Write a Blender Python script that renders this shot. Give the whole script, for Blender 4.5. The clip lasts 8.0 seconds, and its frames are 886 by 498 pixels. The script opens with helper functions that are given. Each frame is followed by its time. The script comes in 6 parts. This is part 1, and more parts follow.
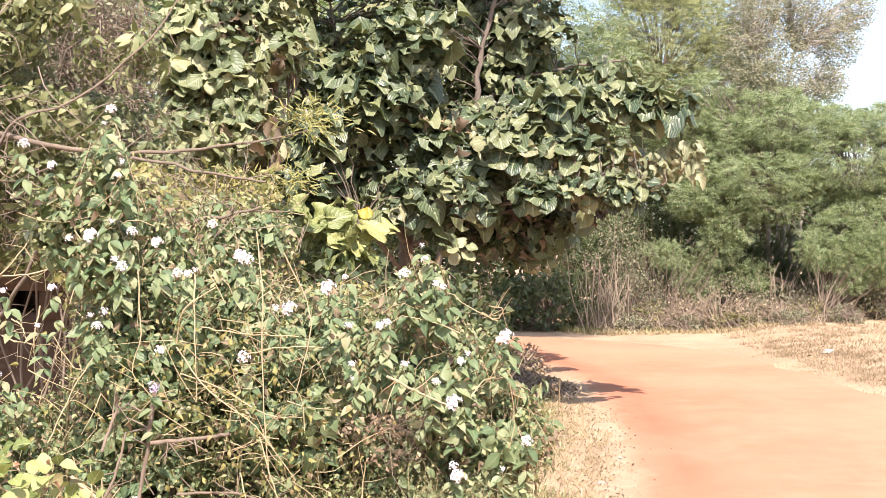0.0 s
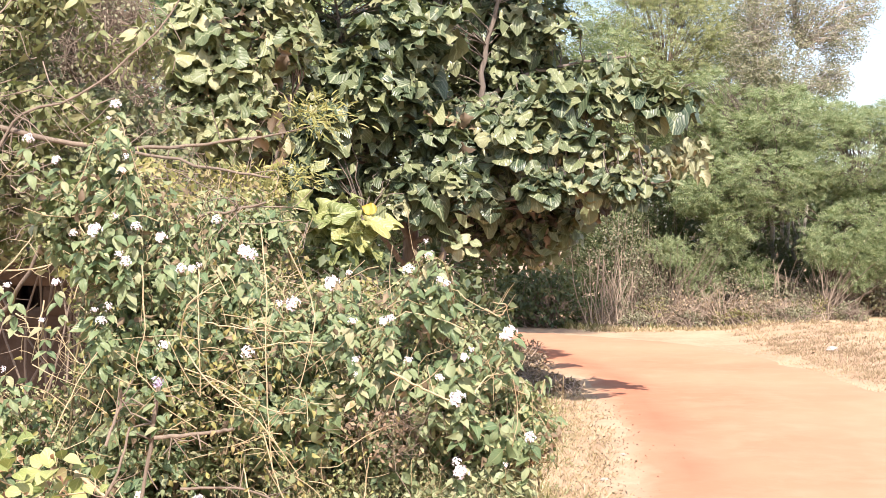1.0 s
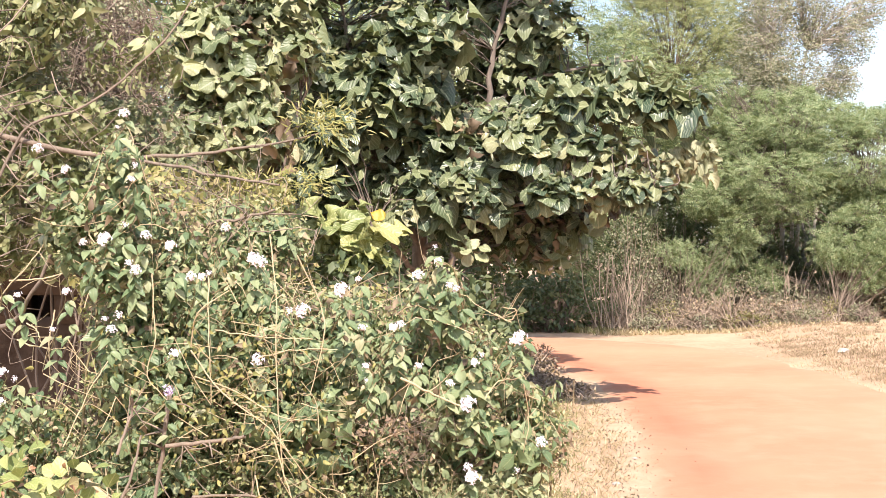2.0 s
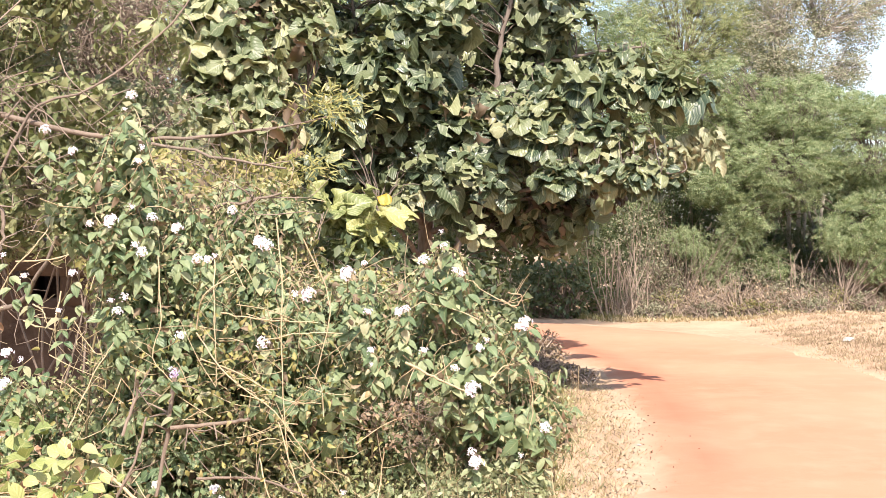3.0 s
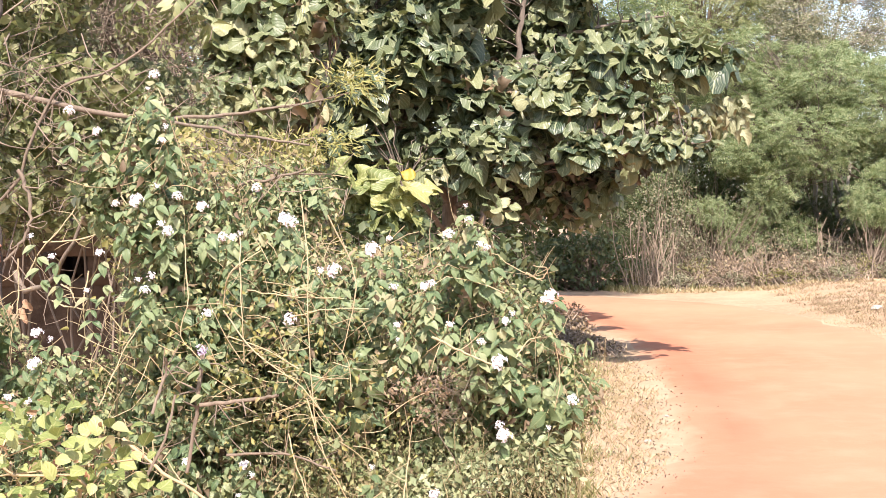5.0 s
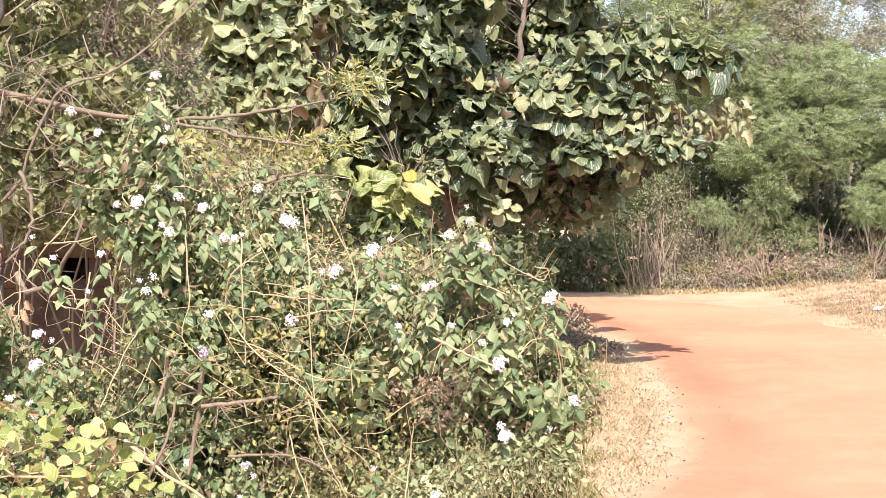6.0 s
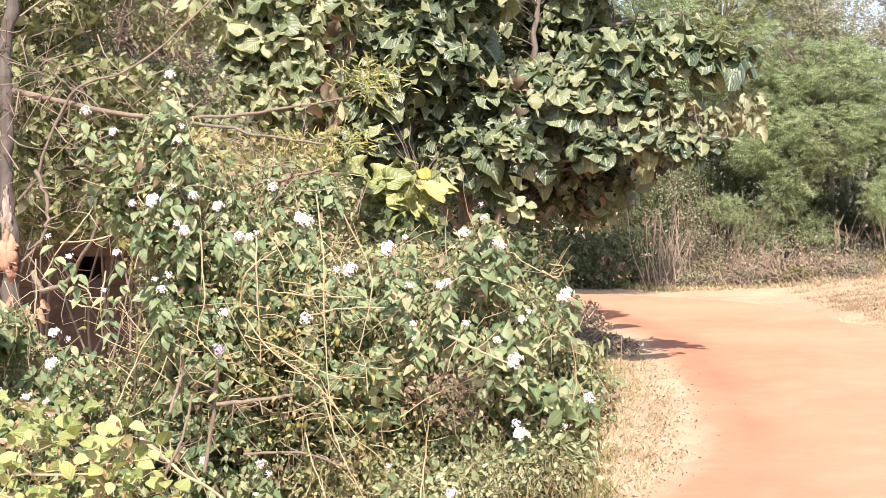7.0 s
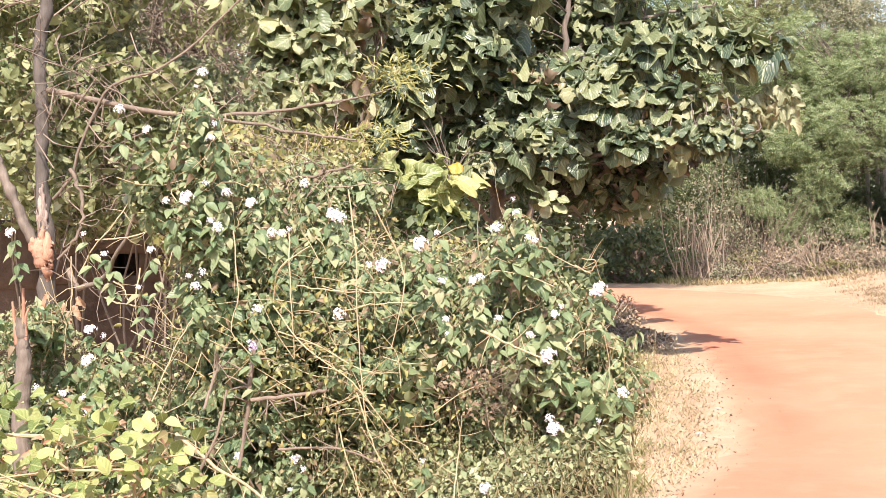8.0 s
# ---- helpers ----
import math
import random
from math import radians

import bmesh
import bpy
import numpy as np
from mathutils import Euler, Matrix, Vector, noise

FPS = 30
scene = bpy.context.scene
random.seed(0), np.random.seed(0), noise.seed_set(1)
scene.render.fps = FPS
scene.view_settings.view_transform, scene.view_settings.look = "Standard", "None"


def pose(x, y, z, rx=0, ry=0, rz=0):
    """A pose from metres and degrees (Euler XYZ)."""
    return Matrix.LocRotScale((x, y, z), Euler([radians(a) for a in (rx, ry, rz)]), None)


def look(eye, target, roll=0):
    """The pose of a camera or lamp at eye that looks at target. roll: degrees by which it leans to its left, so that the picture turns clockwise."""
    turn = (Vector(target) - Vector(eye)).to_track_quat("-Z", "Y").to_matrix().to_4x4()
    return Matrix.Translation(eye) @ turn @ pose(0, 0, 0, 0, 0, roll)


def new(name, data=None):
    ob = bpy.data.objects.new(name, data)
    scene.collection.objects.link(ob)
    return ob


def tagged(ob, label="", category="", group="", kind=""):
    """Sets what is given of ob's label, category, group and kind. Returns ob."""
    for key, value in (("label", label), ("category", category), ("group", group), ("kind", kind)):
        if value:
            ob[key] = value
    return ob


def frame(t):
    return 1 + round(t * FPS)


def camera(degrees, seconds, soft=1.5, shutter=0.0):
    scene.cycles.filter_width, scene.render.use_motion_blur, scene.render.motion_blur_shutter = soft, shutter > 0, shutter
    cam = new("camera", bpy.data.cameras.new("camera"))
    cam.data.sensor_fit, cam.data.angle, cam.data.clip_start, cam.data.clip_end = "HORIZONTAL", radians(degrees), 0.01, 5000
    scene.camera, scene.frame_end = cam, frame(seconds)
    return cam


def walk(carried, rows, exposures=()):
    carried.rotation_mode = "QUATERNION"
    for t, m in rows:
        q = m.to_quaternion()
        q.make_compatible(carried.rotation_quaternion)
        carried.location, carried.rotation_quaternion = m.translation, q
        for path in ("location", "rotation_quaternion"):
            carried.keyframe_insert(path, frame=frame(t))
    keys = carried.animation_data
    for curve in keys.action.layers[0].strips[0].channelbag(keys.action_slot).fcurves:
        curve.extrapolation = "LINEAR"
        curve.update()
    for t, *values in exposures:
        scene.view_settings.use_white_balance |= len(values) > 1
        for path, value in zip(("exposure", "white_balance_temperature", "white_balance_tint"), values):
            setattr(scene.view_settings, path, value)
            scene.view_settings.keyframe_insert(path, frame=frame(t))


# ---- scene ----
cam = camera(39.0, 8.0, soft=0.8)
EYE = (0, 0, 1.55)
TURNS = [  # seconds, tilt, lean, turn
    (0.0, 90.00, 0.00, 0.00), (0.5, 90.045, -0.20, 0.00), (1.0, 89.82, -0.19, 0.18), (1.5, 89.84, 0.11, 0.54), (1.7, 90.10, 0.40, 0.60),
    (2.8, 89.62, 0.08, 0.71), (3.0, 89.385, -0.15, 0.875), (3.5, 88.62, -0.04, 0.985), (4.0, 88.08, 0.30, 1.33),
    (4.5, 88.35, 0.58, 1.52), (4.7, 88.195, 0.73, 1.90), (5.8, 88.28, 0.81, 2.045), (6.0, 88.265, 0.81, 2.05),
    (6.5, 88.00, 0.83, 2.465), (7.0, 88.16, 1.03, 2.705), (7.5, 88.335, 1.39, 3.37), (8.0, 87.97, 1.435, 4.17),
]
walk(cam, [(t, pose(*EYE, a, b, c)) for t, a, b, c in TURNS], exposures=[(0.0, 1.06, 6700, 19), (8.0, 1.06, 6700, 19)])

# ---- light ----
SUN_UP, SUN_FROM = 48.0, 7.0   # degrees of height; degrees from straight behind the camera, to the right
sun_dir = Vector((math.sin(radians(SUN_FROM)) * math.cos(radians(SUN_UP)), -math.cos(radians(SUN_FROM)) * math.cos(radians(SUN_UP)), math.sin(radians(SUN_UP))))
world = bpy.data.worlds.new("sky")
scene.world = world
world.use_nodes = True
wn = world.node_tree.nodes
sky = wn.new("ShaderNodeTexSky")
sky.sky_type = "NISHITA"
sky.sun_disc = False
sky.sun_elevation = radians(SUN_UP)
sky.sun_rotation = math.atan2(sun_dir.x, sun_dir.y)
sky.dust_density = 1.5
world.node_tree.links.new(sky.outputs[0], wn["Background"].inputs["Color"])
wn["Background"].inputs["Strength"].default_value = 0.15
sun_data = bpy.data.lights.new("sun", "SUN")
sun_data.energy, sun_data.angle, sun_data.color = 4.5, radians(0.53), (1.0, 0.94, 0.84)
sun = new("sun", sun_data)
sun.matrix_world = look(sun_dir * 50, (0, 0, 0))

# ---- materials ----


def nodes_of(name):
    m = bpy.data.materials.new(name)
    m.use_nodes = True
    return m, m.node_tree.nodes, m.node_tree.links


def ramp(nodes, stops):
    r = nodes.new("ShaderNodeValToRGB")
    el = r.color_ramp.elements
    while len(el) < len(stops):
        el.new(0.5)
    for e, (p, c) in zip(el, stops):
        e.position, e.color = p, (*c, 1)
    return r


def math_node(nodes, links, op, a, b=None, c=None):
    n = nodes.new("ShaderNodeMath")
    n.operation = op
    for i, v in enumerate((a, b, c)):
        if v is None:
            continue
        if isinstance(v, (int, float)):
            n.inputs[i].default_value = v
        else:
            links.new(v, n.inputs[i])
    return n.outputs[0]


def mix_colour(nodes, links, fac, a, b, blend="MIX"):
    n = nodes.new("ShaderNodeMix")
    n.data_type, n.blend_type = "RGBA", blend
    for sock, v in ((n.inputs[0], fac), (n.inputs[6], a), (n.inputs[7], b)):
        if isinstance(v, (int, float)):
            sock.default_value = v
        elif isinstance(v, tuple):
            sock.default_value = (*v, 1)
        else:
            links.new(v, sock)
    return n.outputs[2]


def noise_node(nodes, links, scale, detail=4, rough=0.6, vector=None):
    n = nodes.new("ShaderNodeTexNoise")
    n.inputs["Scale"].default_value, n.inputs["Detail"].default_value, n.inputs["Roughness"].default_value = scale, detail, rough
    if vector is None:
        vector = nodes.new("ShaderNodeTexCoord").outputs["Object"]
    links.new(vector, n.inputs["Vector"])
    return n.outputs["Fac"]


def leaf_material(name, stops, vein=None, lateral=7.0, gloss=0.45, through_light=0.3, patch=0.25, spec=0.5, side_vein=0.38, relief=0.0022):
    """Leaves: each one its own shade, mottled, with a paler midrib and side veins, and light that shines through."""
    m, nodes, links = nodes_of(name)
    info, geo = nodes.new("ShaderNodeObjectInfo"), nodes.new("ShaderNodeNewGeometry")
    r = math_node(nodes, links, "FRACT", math_node(nodes, links, "ADD", info.outputs["Random"], geo.outputs["Random Per Island"]))
    base = ramp(nodes, stops)
    links.new(r, base.inputs[0])
    col = base.outputs[0]
    mott = noise_node(nodes, links, 22, 3)
    dark = mix_colour(nodes, links, 1.0, col, (0.62, 0.60, 0.5), "MULTIPLY")
    col = mix_colour(nodes, links, math_node(nodes, links, "MULTIPLY", mott, patch * 2), col, dark)
    bs = nodes["Principled BSDF"]
    if vein:
        uv = nodes.new("ShaderNodeUVMap")
        sep = nodes.new("ShaderNodeSeparateXYZ")
        links.new(uv.outputs[0], sep.inputs[0])
        side = math_node(nodes, links, "ABSOLUTE", math_node(nodes, links, "SUBTRACT", sep.outputs[0], 0.5))
        rib = math_node(nodes, links, "LESS_THAN", side, 0.04)
        run = math_node(nodes, links, "SUBTRACT", math_node(nodes, links, "MULTIPLY", sep.outputs[1], lateral), math_node(nodes, links, "MULTIPLY", side, lateral * 0.9))
        saw = math_node(nodes, links, "PINGPONG", run, 0.5)
        lat = math_node(nodes, links, "LESS_THAN", saw, 0.085)
        veins = math_node(nodes, links, "MAXIMUM", rib, math_node(nodes, links, "MULTIPLY", lat, side_vein))
        col = mix_colour(nodes, links, math_node(nodes, links, "MULTIPLY", veins, 0.55), col, vein)
        bump = nodes.new("ShaderNodeBump")
        bump.inputs["Strength"].default_value, bump.inputs["Distance"].default_value = 0.6, relief
        links.new(saw, bump.inputs["Height"])
        links.new(bump.outputs[0], bs.inputs["Normal"])
    links.new(col, bs.inputs["Base Color"])
    bs.inputs["Roughness"].default_value = gloss
    bs.inputs["Specular IOR Level"].default_value = spec
    tr = nodes.new("ShaderNodeBsdfTranslucent")
    links.new(mix_colour(nodes, links, 0.5, col, (0.20, 0.24, 0.03)), tr.inputs["Color"])
    mx = nodes.new("ShaderNodeMixShader")
    mx.inputs[0].default_value = through_light
    links.new(bs.outputs[0], mx.inputs[1])
    links.new(tr.outputs[0], mx.inputs[2])
    links.new(mx.outputs[0], nodes["Material Output"].inputs["Surface"])
    return m


def bark_material(name, a, b, scale=18.0, rough=0.85, bump=0.6, stretch=(1, 1, 0.18)):
    m, nodes, links = nodes_of(name)
    tc, mp = nodes.new("ShaderNodeTexCoord"), nodes.new("ShaderNodeMapping")
    mp.inputs["Scale"].default_value = stretch
    links.new(tc.outputs["Object"], mp.inputs["Vector"])
    n1 = noise_node(nodes, links, scale, 6, 0.7, mp.outputs[0])
    n2 = noise_node(nodes, links, 2.2, 3)
    geo = nodes.new("ShaderNodeNewGeometry")
    rp = ramp(nodes, [(0.3, a), (0.7, b)])
    f = math_node(nodes, links, "ADD", math_node(nodes, links, "MULTIPLY", n1, 0.55), math_node(nodes, links, "MULTIPLY", n2, 0.25))
    links.new(math_node(nodes, links, "ADD", f, math_node(nodes, links, "MULTIPLY", geo.outputs["Random Per Island"], 0.22)), rp.inputs[0])
    bs = nodes["Principled BSDF"]
    links.new(rp.outputs[0], bs.inputs["Base Color"])
    bs.inputs["Roughness"].default_value = rough
    bp = nodes.new("ShaderNodeBump")
    bp.inputs["Strength"].default_value, bp.inputs["Distance"].default_value = bump, 0.01
    links.new(n1, bp.inputs["Height"])
    links.new(bp.outputs[0], bs.inputs["Normal"])
    return m


def earth_material(name, a, b, c, big=0.35, fine=9.0, grit=90.0, bump=0.5, track=None):
    """Earth: two broad tones, fine mottling of a third, grit in the relief."""
    m, nodes, links = nodes_of(name)
    n1, n2, n3 = noise_node(nodes, links, big, 4, 0.55), noise_node(nodes, links, fine, 6, 0.65), noise_node(nodes, links, grit, 3)
    r1 = ramp(nodes, [(0.38, a), (0.62, b)])
    links.new(n1, r1.inputs[0])
    r2 = ramp(nodes, [(0.45, (0, 0, 0)), (0.75, (1, 1, 1))])
    links.new(n2, r2.inputs[0])
    col = mix_colour(nodes, links, math_node(nodes, links, "MULTIPLY", r2.outputs[0], 0.55), r1.outputs[0], c)
    if track:  # bare red earth worn open along the inner wheel track
        uv, sep = nodes.new("ShaderNodeUVMap"), nodes.new("ShaderNodeSeparateXYZ")
        links.new(uv.outputs[0], sep.inputs[0])
        off = math_node(nodes, links, "ABSOLUTE", math_node(nodes, links, "SUBTRACT", sep.outputs[0], 0.16))
        near = ramp(nodes, [(0.02, (1, 1, 1)), (0.20, (0, 0, 0))])
        links.new(math_node(nodes, links, "ADD", off, math_node(nodes, links, "MULTIPLY", n1, 0.10)), near.inputs[0])
        worn = ramp(nodes, [(0.35, (0, 0, 0)), (0.60, (1, 1, 1))])
        links.new(noise_node(nodes, links, 0.5, 5, 0.6), worn.inputs[0])
        fray = math_node(nodes, links, "MULTIPLY", math_node(nodes, links, "SUBTRACT", noise_node(nodes, links, 3.0, 5, 0.65), 0.5), 0.16)
        margin = ramp(nodes, [(0.01, (1, 1, 1)), (0.085, (0, 0, 0))])  # pale sand drifted over the inner edge
        links.new(math_node(nodes, links, "ADD", sep.outputs[0], fray), margin.inputs[0])
        col = mix_colour(nodes, links, math_node(nodes, links, "MULTIPLY", near.outputs[0], math_node(nodes, links, "ADD", math_node(nodes, links, "MULTIPLY", worn.outputs[0], 0.7), 0.3)), col, track)
        col = mix_colour(nodes, links, math_node(nodes, links, "MULTIPLY", margin.outputs[0], 0.85), col, (0.49, 0.325, 0.215))
    bs = nodes["Principled BSDF"]
    links.new(col, bs.inputs["Base Color"])
    bs.inputs["Roughness"].default_value = 0.95
    bs.inputs["Specular IOR Level"].default_value = 0.2
    bp = nodes.new("ShaderNodeBump")
    bp.inputs["Strength"].default_value, bp.inputs["Distance"].default_value = bump, 0.015
    links.new(math_node(nodes, links, "ADD", n2, math_node(nodes, links, "MULTIPLY", n3, 0.6)), bp.inputs["Height"])
    links.new(bp.outputs[0], bs.inputs["Normal"])
    return m


def petal_material(name, stops):
    m, nodes, links = nodes_of(name)
    geo, info = nodes.new("ShaderNodeNewGeometry"), nodes.new("ShaderNodeObjectInfo")
    r = ramp(nodes, stops)
    links.new(math_node(nodes, links, "FRACT", math_node(nodes, links, "ADD", geo.outputs["Random Per Island"], info.outputs["Random"])), r.inputs[0])
    bs = nodes["Principled BSDF"]
    links.new(r.outputs[0], bs.inputs["Base Color"])
    bs.inputs["Roughness"].default_value = 0.6
    return m


M_LANTANA = leaf_material("lantana leaf", [(0.0, (0.12, 0.20, 0.10)), (0.3, (0.195, 0.28, 0.14)), (0.6, (0.285, 0.365, 0.19)), (0.85, (0.385, 0.44, 0.25)), (1.0, (0.49, 0.45, 0.28))], vein=(0.32, 0.37, 0.18), gloss=0.42, through_light=0.36)
M_WEED = leaf_material("weed leaf", [(0.0, (0.20, 0.245, 0.115)), (0.5, (0.345, 0.385, 0.18)), (0.8, (0.44, 0.425, 0.22)), (1.0, (0.52, 0.42, 0.26))], gloss=0.5)
M_TEAK = leaf_material("teak leaf", [(0.0, (0.045, 0.080, 0.048)), (0.3, (0.092, 0.132, 0.073)), (0.6, (0.163, 0.203, 0.105)), (0.85, (0.26, 0.29, 0.150)), (1.0, (0.33, 0.33, 0.19))], vein=(0.48, 0.52, 0.32), lateral=8.0, gloss=0.36, through_light=0.16, patch=0.42, spec=0.5, side_vein=0.45, relief=0.010)
M_TEAK_PALE = leaf_material("pale teak leaf", [(0.0, (0.13, 0.18, 0.09)), (0.5, (0.28, 0.315, 0.16)), (0.85, (0.40, 0.42, 0.235)), (1.0, (0.46, 0.43, 0.27))], vein=(0.46, 0.48, 0.30), lateral=7.0, gloss=0.45, through_light=0.25, relief=0.006)
M_TEAK_YELLOW = leaf_material("yellow teak leaf", [(0.0, (0.20, 0.25, 0.09)), (0.6, (0.31, 0.345, 0.125)), (1.0, (0.42, 0.41, 0.16))], vein=(0.56, 0.56, 0.30), lateral=7.0, gloss=0.5, relief=0.008, side_vein=0.8, through_light=0.2)
M_CURLED = leaf_material("withering teak leaf", [(0.0, (0.17, 0.19, 0.10)), (0.5, (0.28, 0.30, 0.17)), (1.0, (0.42, 0.41, 0.26))], vein=(0.46, 0.47, 0.30), lateral=6.0, gloss=0.5, through_light=0.2, relief=0.006)
M_GOLD = leaf_material("gold leaf", [(0.0, (0.50, 0.33, 0.04)), (1.0, (0.54, 0.38, 0.06))], gloss=0.5)
M_DEAD = leaf_material("dead leaf", [(0.0, (0.10, 0.07, 0.045)), (0.5, (0.20, 0.145, 0.09)), (1.0, (0.36, 0.28, 0.18))], gloss=0.7, through_light=0.15)
# darker copy of the dead leaf: shade under the teak, and dark litter
M_SHADE_DEAD = leaf_material("dark dead leaf for shade and litter", [(0.0, (0.05, 0.042, 0.028)), (0.6, (0.105, 0.082, 0.054)), (1.0, (0.24, 0.19, 0.125))], gloss=0.7, through_light=0.06)
M_RUST = leaf_material("rusty dead leaf", [(0.0, (0.36, 0.19, 0.11)), (1.0, (0.56, 0.36, 0.24))], gloss=0.7, through_light=0.2)
M_CREEPER = leaf_material("creeper leaf", [(0.0, (0.15, 0.22, 0.07)), (0.35, (0.30, 0.36, 0.12)), (0.75, (0.44, 0.48, 0.19)), (0.92, (0.50, 0.51, 0.25)), (1.0, (0.42, 0.30, 0.16))], vein=(0.55, 0.55, 0.25), lateral=4.0, gloss=0.5, through_light=0.35)
M_YELLOW = leaf_material("yellow sprig", [(0.0, (0.22, 0.24, 0.07)), (0.6, (0.38, 0.37, 0.12)), (1.0, (0.48, 0.42, 0.19))], gloss=0.5)
M_SAGE = leaf_material("sage weed leaf", [(0.0, (0.22, 0.27, 0.14)), (0.5, (0.35, 0.39, 0.21)), (1.0, (0.48, 0.48, 0.29))], gloss=0.55, patch=0.12)
M_LANCE = leaf_material("lance leaf", [(0.0, (0.15, 0.19, 0.085)), (0.5, (0.29, 0.32, 0.15)), (1.0, (0.45, 0.44, 0.24))], vein=(0.3, 0.34, 0.14), gloss=0.42)
M_TANGLE = leaf_material("tangle leaf", [(0.0, (0.12, 0.15, 0.05)), (0.35, (0.27, 0.27, 0.09)), (0.7, (0.40, 0.36, 0.13)), (1.0, (0.50, 0.40, 0.22))], gloss=0.6)
M_THORN = leaf_material("thorn tree leaf", [(0.0, (0.13, 0.205, 0.10)), (0.5, (0.295, 0.385, 0.19)), (1.0, (0.50, 0.53, 0.30))], gloss=0.6, through_light=0.42, patch=0.15)
M_THORN_YELLOW = leaf_material("yellowish thorn tree leaf", [(0.0, (0.22, 0.265, 0.125)), (0.5, (0.40, 0.45, 0.21)), (1.0, (0.56, 0.55, 0.30))], gloss=0.6, through_light=0.42, patch=0.15)
# leaf colour darkened to carry the shade of the understorey
M_DARK_SHRUB = leaf_material("shade-toned leaf", [(0.0, (0.055, 0.09, 0.045)), (0.6, (0.11, 0.15, 0.07)), (1.0, (0.19, 0.215, 0.10))], gloss=0.6)
M_GREY_LEAF = leaf_material("grey dry leaf", [(0.0, (0.22, 0.25, 0.155)), (0.5, (0.36, 0.365, 0.24)), (1.0, (0.52, 0.48, 0.34))], gloss=0.7, through_light=0.4, patch=0.12)
M_GREY_SCRUB = leaf_material("grey-green scrub leaf", [(0.0, (0.15, 0.165, 0.105)), (0.5, (0.26, 0.26, 0.17)), (1.0, (0.38, 0.34, 0.23))], gloss=0.7)
M_STRAW = leaf_material("straw", [(0.0, (0.25, 0.18, 0.10)), (0.4, (0.48, 0.375, 0.22)), (1.0, (0.65, 0.55, 0.36))], gloss=0.65, through_light=0.3, patch=0.1)
M_STRAW_GREEN = leaf_material("greenish grass", [(0.0, (0.16, 0.17, 0.06)), (0.6, (0.28, 0.26, 0.11)), (1.0, (0.42, 0.35, 0.18))], gloss=0.65)
M_DRY_WEED = leaf_material("dry weed", [(0.0, (0.24, 0.16, 0.11)), (0.5, (0.38, 0.28, 0.19)), (1.0, (0.50, 0.40, 0.27))], gloss=0.7)
M_CANE = bark_material("dry cane", (0.20, 0.15, 0.11), (0.46, 0.365, 0.275))
M_VINE = bark_material("dry vine", (0.29, 0.22, 0.12), (0.55, 0.45, 0.275), scale=60)
M_STEM = bark_material("green-brown stem", (0.15, 0.12, 0.06), (0.30, 0.25, 0.13))
M_DRY_STEM = bark_material("dry tan stem", (0.34, 0.24, 0.13), (0.56, 0.44, 0.27))
M_TWIG = bark_material("brown twig", (0.12, 0.09, 0.065), (0.32, 0.25, 0.19))
M_REDDISH = bark_material("reddish branch bark", (0.10, 0.076, 0.058), (0.29, 0.225, 0.165), scale=60, bump=0.9)
M_TRUNK = bark_material("grey-brown bark", (0.050, 0.040, 0.033), (0.27, 0.22, 0.175), scale=34, bump=1.0)
M_DARK_BARK = bark_material("rough grey-brown bark", (0.035, 0.030, 0.026), (0.16, 0.135, 0.112), scale=46, bump=1.0)
M_DEAD_WOOD = bark_material("weathered reddish wood", (0.045, 0.030, 0.024), (0.24, 0.155, 0.115), scale=12, bump=1.0)
M_PEELED = bark_material("peeled pale wood", (0.10, 0.07, 0.055), (0.50, 0.40, 0.33), scale=70, bump=1.0)
M_PALE_TRUNK = bark_material("pale grey bark", (0.30, 0.265, 0.215), (0.56, 0.51, 0.43), scale=22)
M_RED_WOOD = bark_material("exposed orange wood", (0.26, 0.11, 0.065), (0.58, 0.33, 0.22), scale=60, bump=1.0)
M_ROAD = earth_material("red sandy earth", (0.465, 0.208, 0.122), (0.495, 0.258, 0.158), (0.518, 0.297, 0.192), big=0.30, fine=2.6, grit=60, bump=0.22, track=(0.42, 0.152, 0.088))
M_GROUND = earth_material("dry soil", (0.37, 0.25, 0.157), (0.465, 0.335, 0.222), (0.535, 0.415, 0.288), big=0.8, fine=12, bump=0.5)
M_MUD = earth_material("brown mud", (0.085, 0.056, 0.040), (0.130, 0.089, 0.065), (0.19, 0.135, 0.10), big=1.6, fine=7, bump=0.7)
M_STONE = earth_material("pale stone", (0.38, 0.34, 0.30), (0.48, 0.44, 0.39), (0.34, 0.29, 0.24), big=6, fine=30, bump=0.6)
M_PETAL = petal_material("white petal", [(0.0, (0.72, 0.67, 0.71)), (0.7, (0.78, 0.76, 0.75)), (0.92, (0.74, 0.62, 0.69)), (1.0, (0.80, 0.71, 0.42))])
M_PURPLE = petal_material("purple petal", [(0.0, (0.30, 0.22, 0.36)), (0.6, (0.46, 0.38, 0.50)), (1.0, (0.62, 0.56, 0.60))])

# ---- mesh tools ----
rng = np.random.default_rng(7)


def unit(v):
    v = np.asarray(v, float)
    return v / np.maximum(np.linalg.norm(v, axis=-1, keepdims=True), 1e-9)


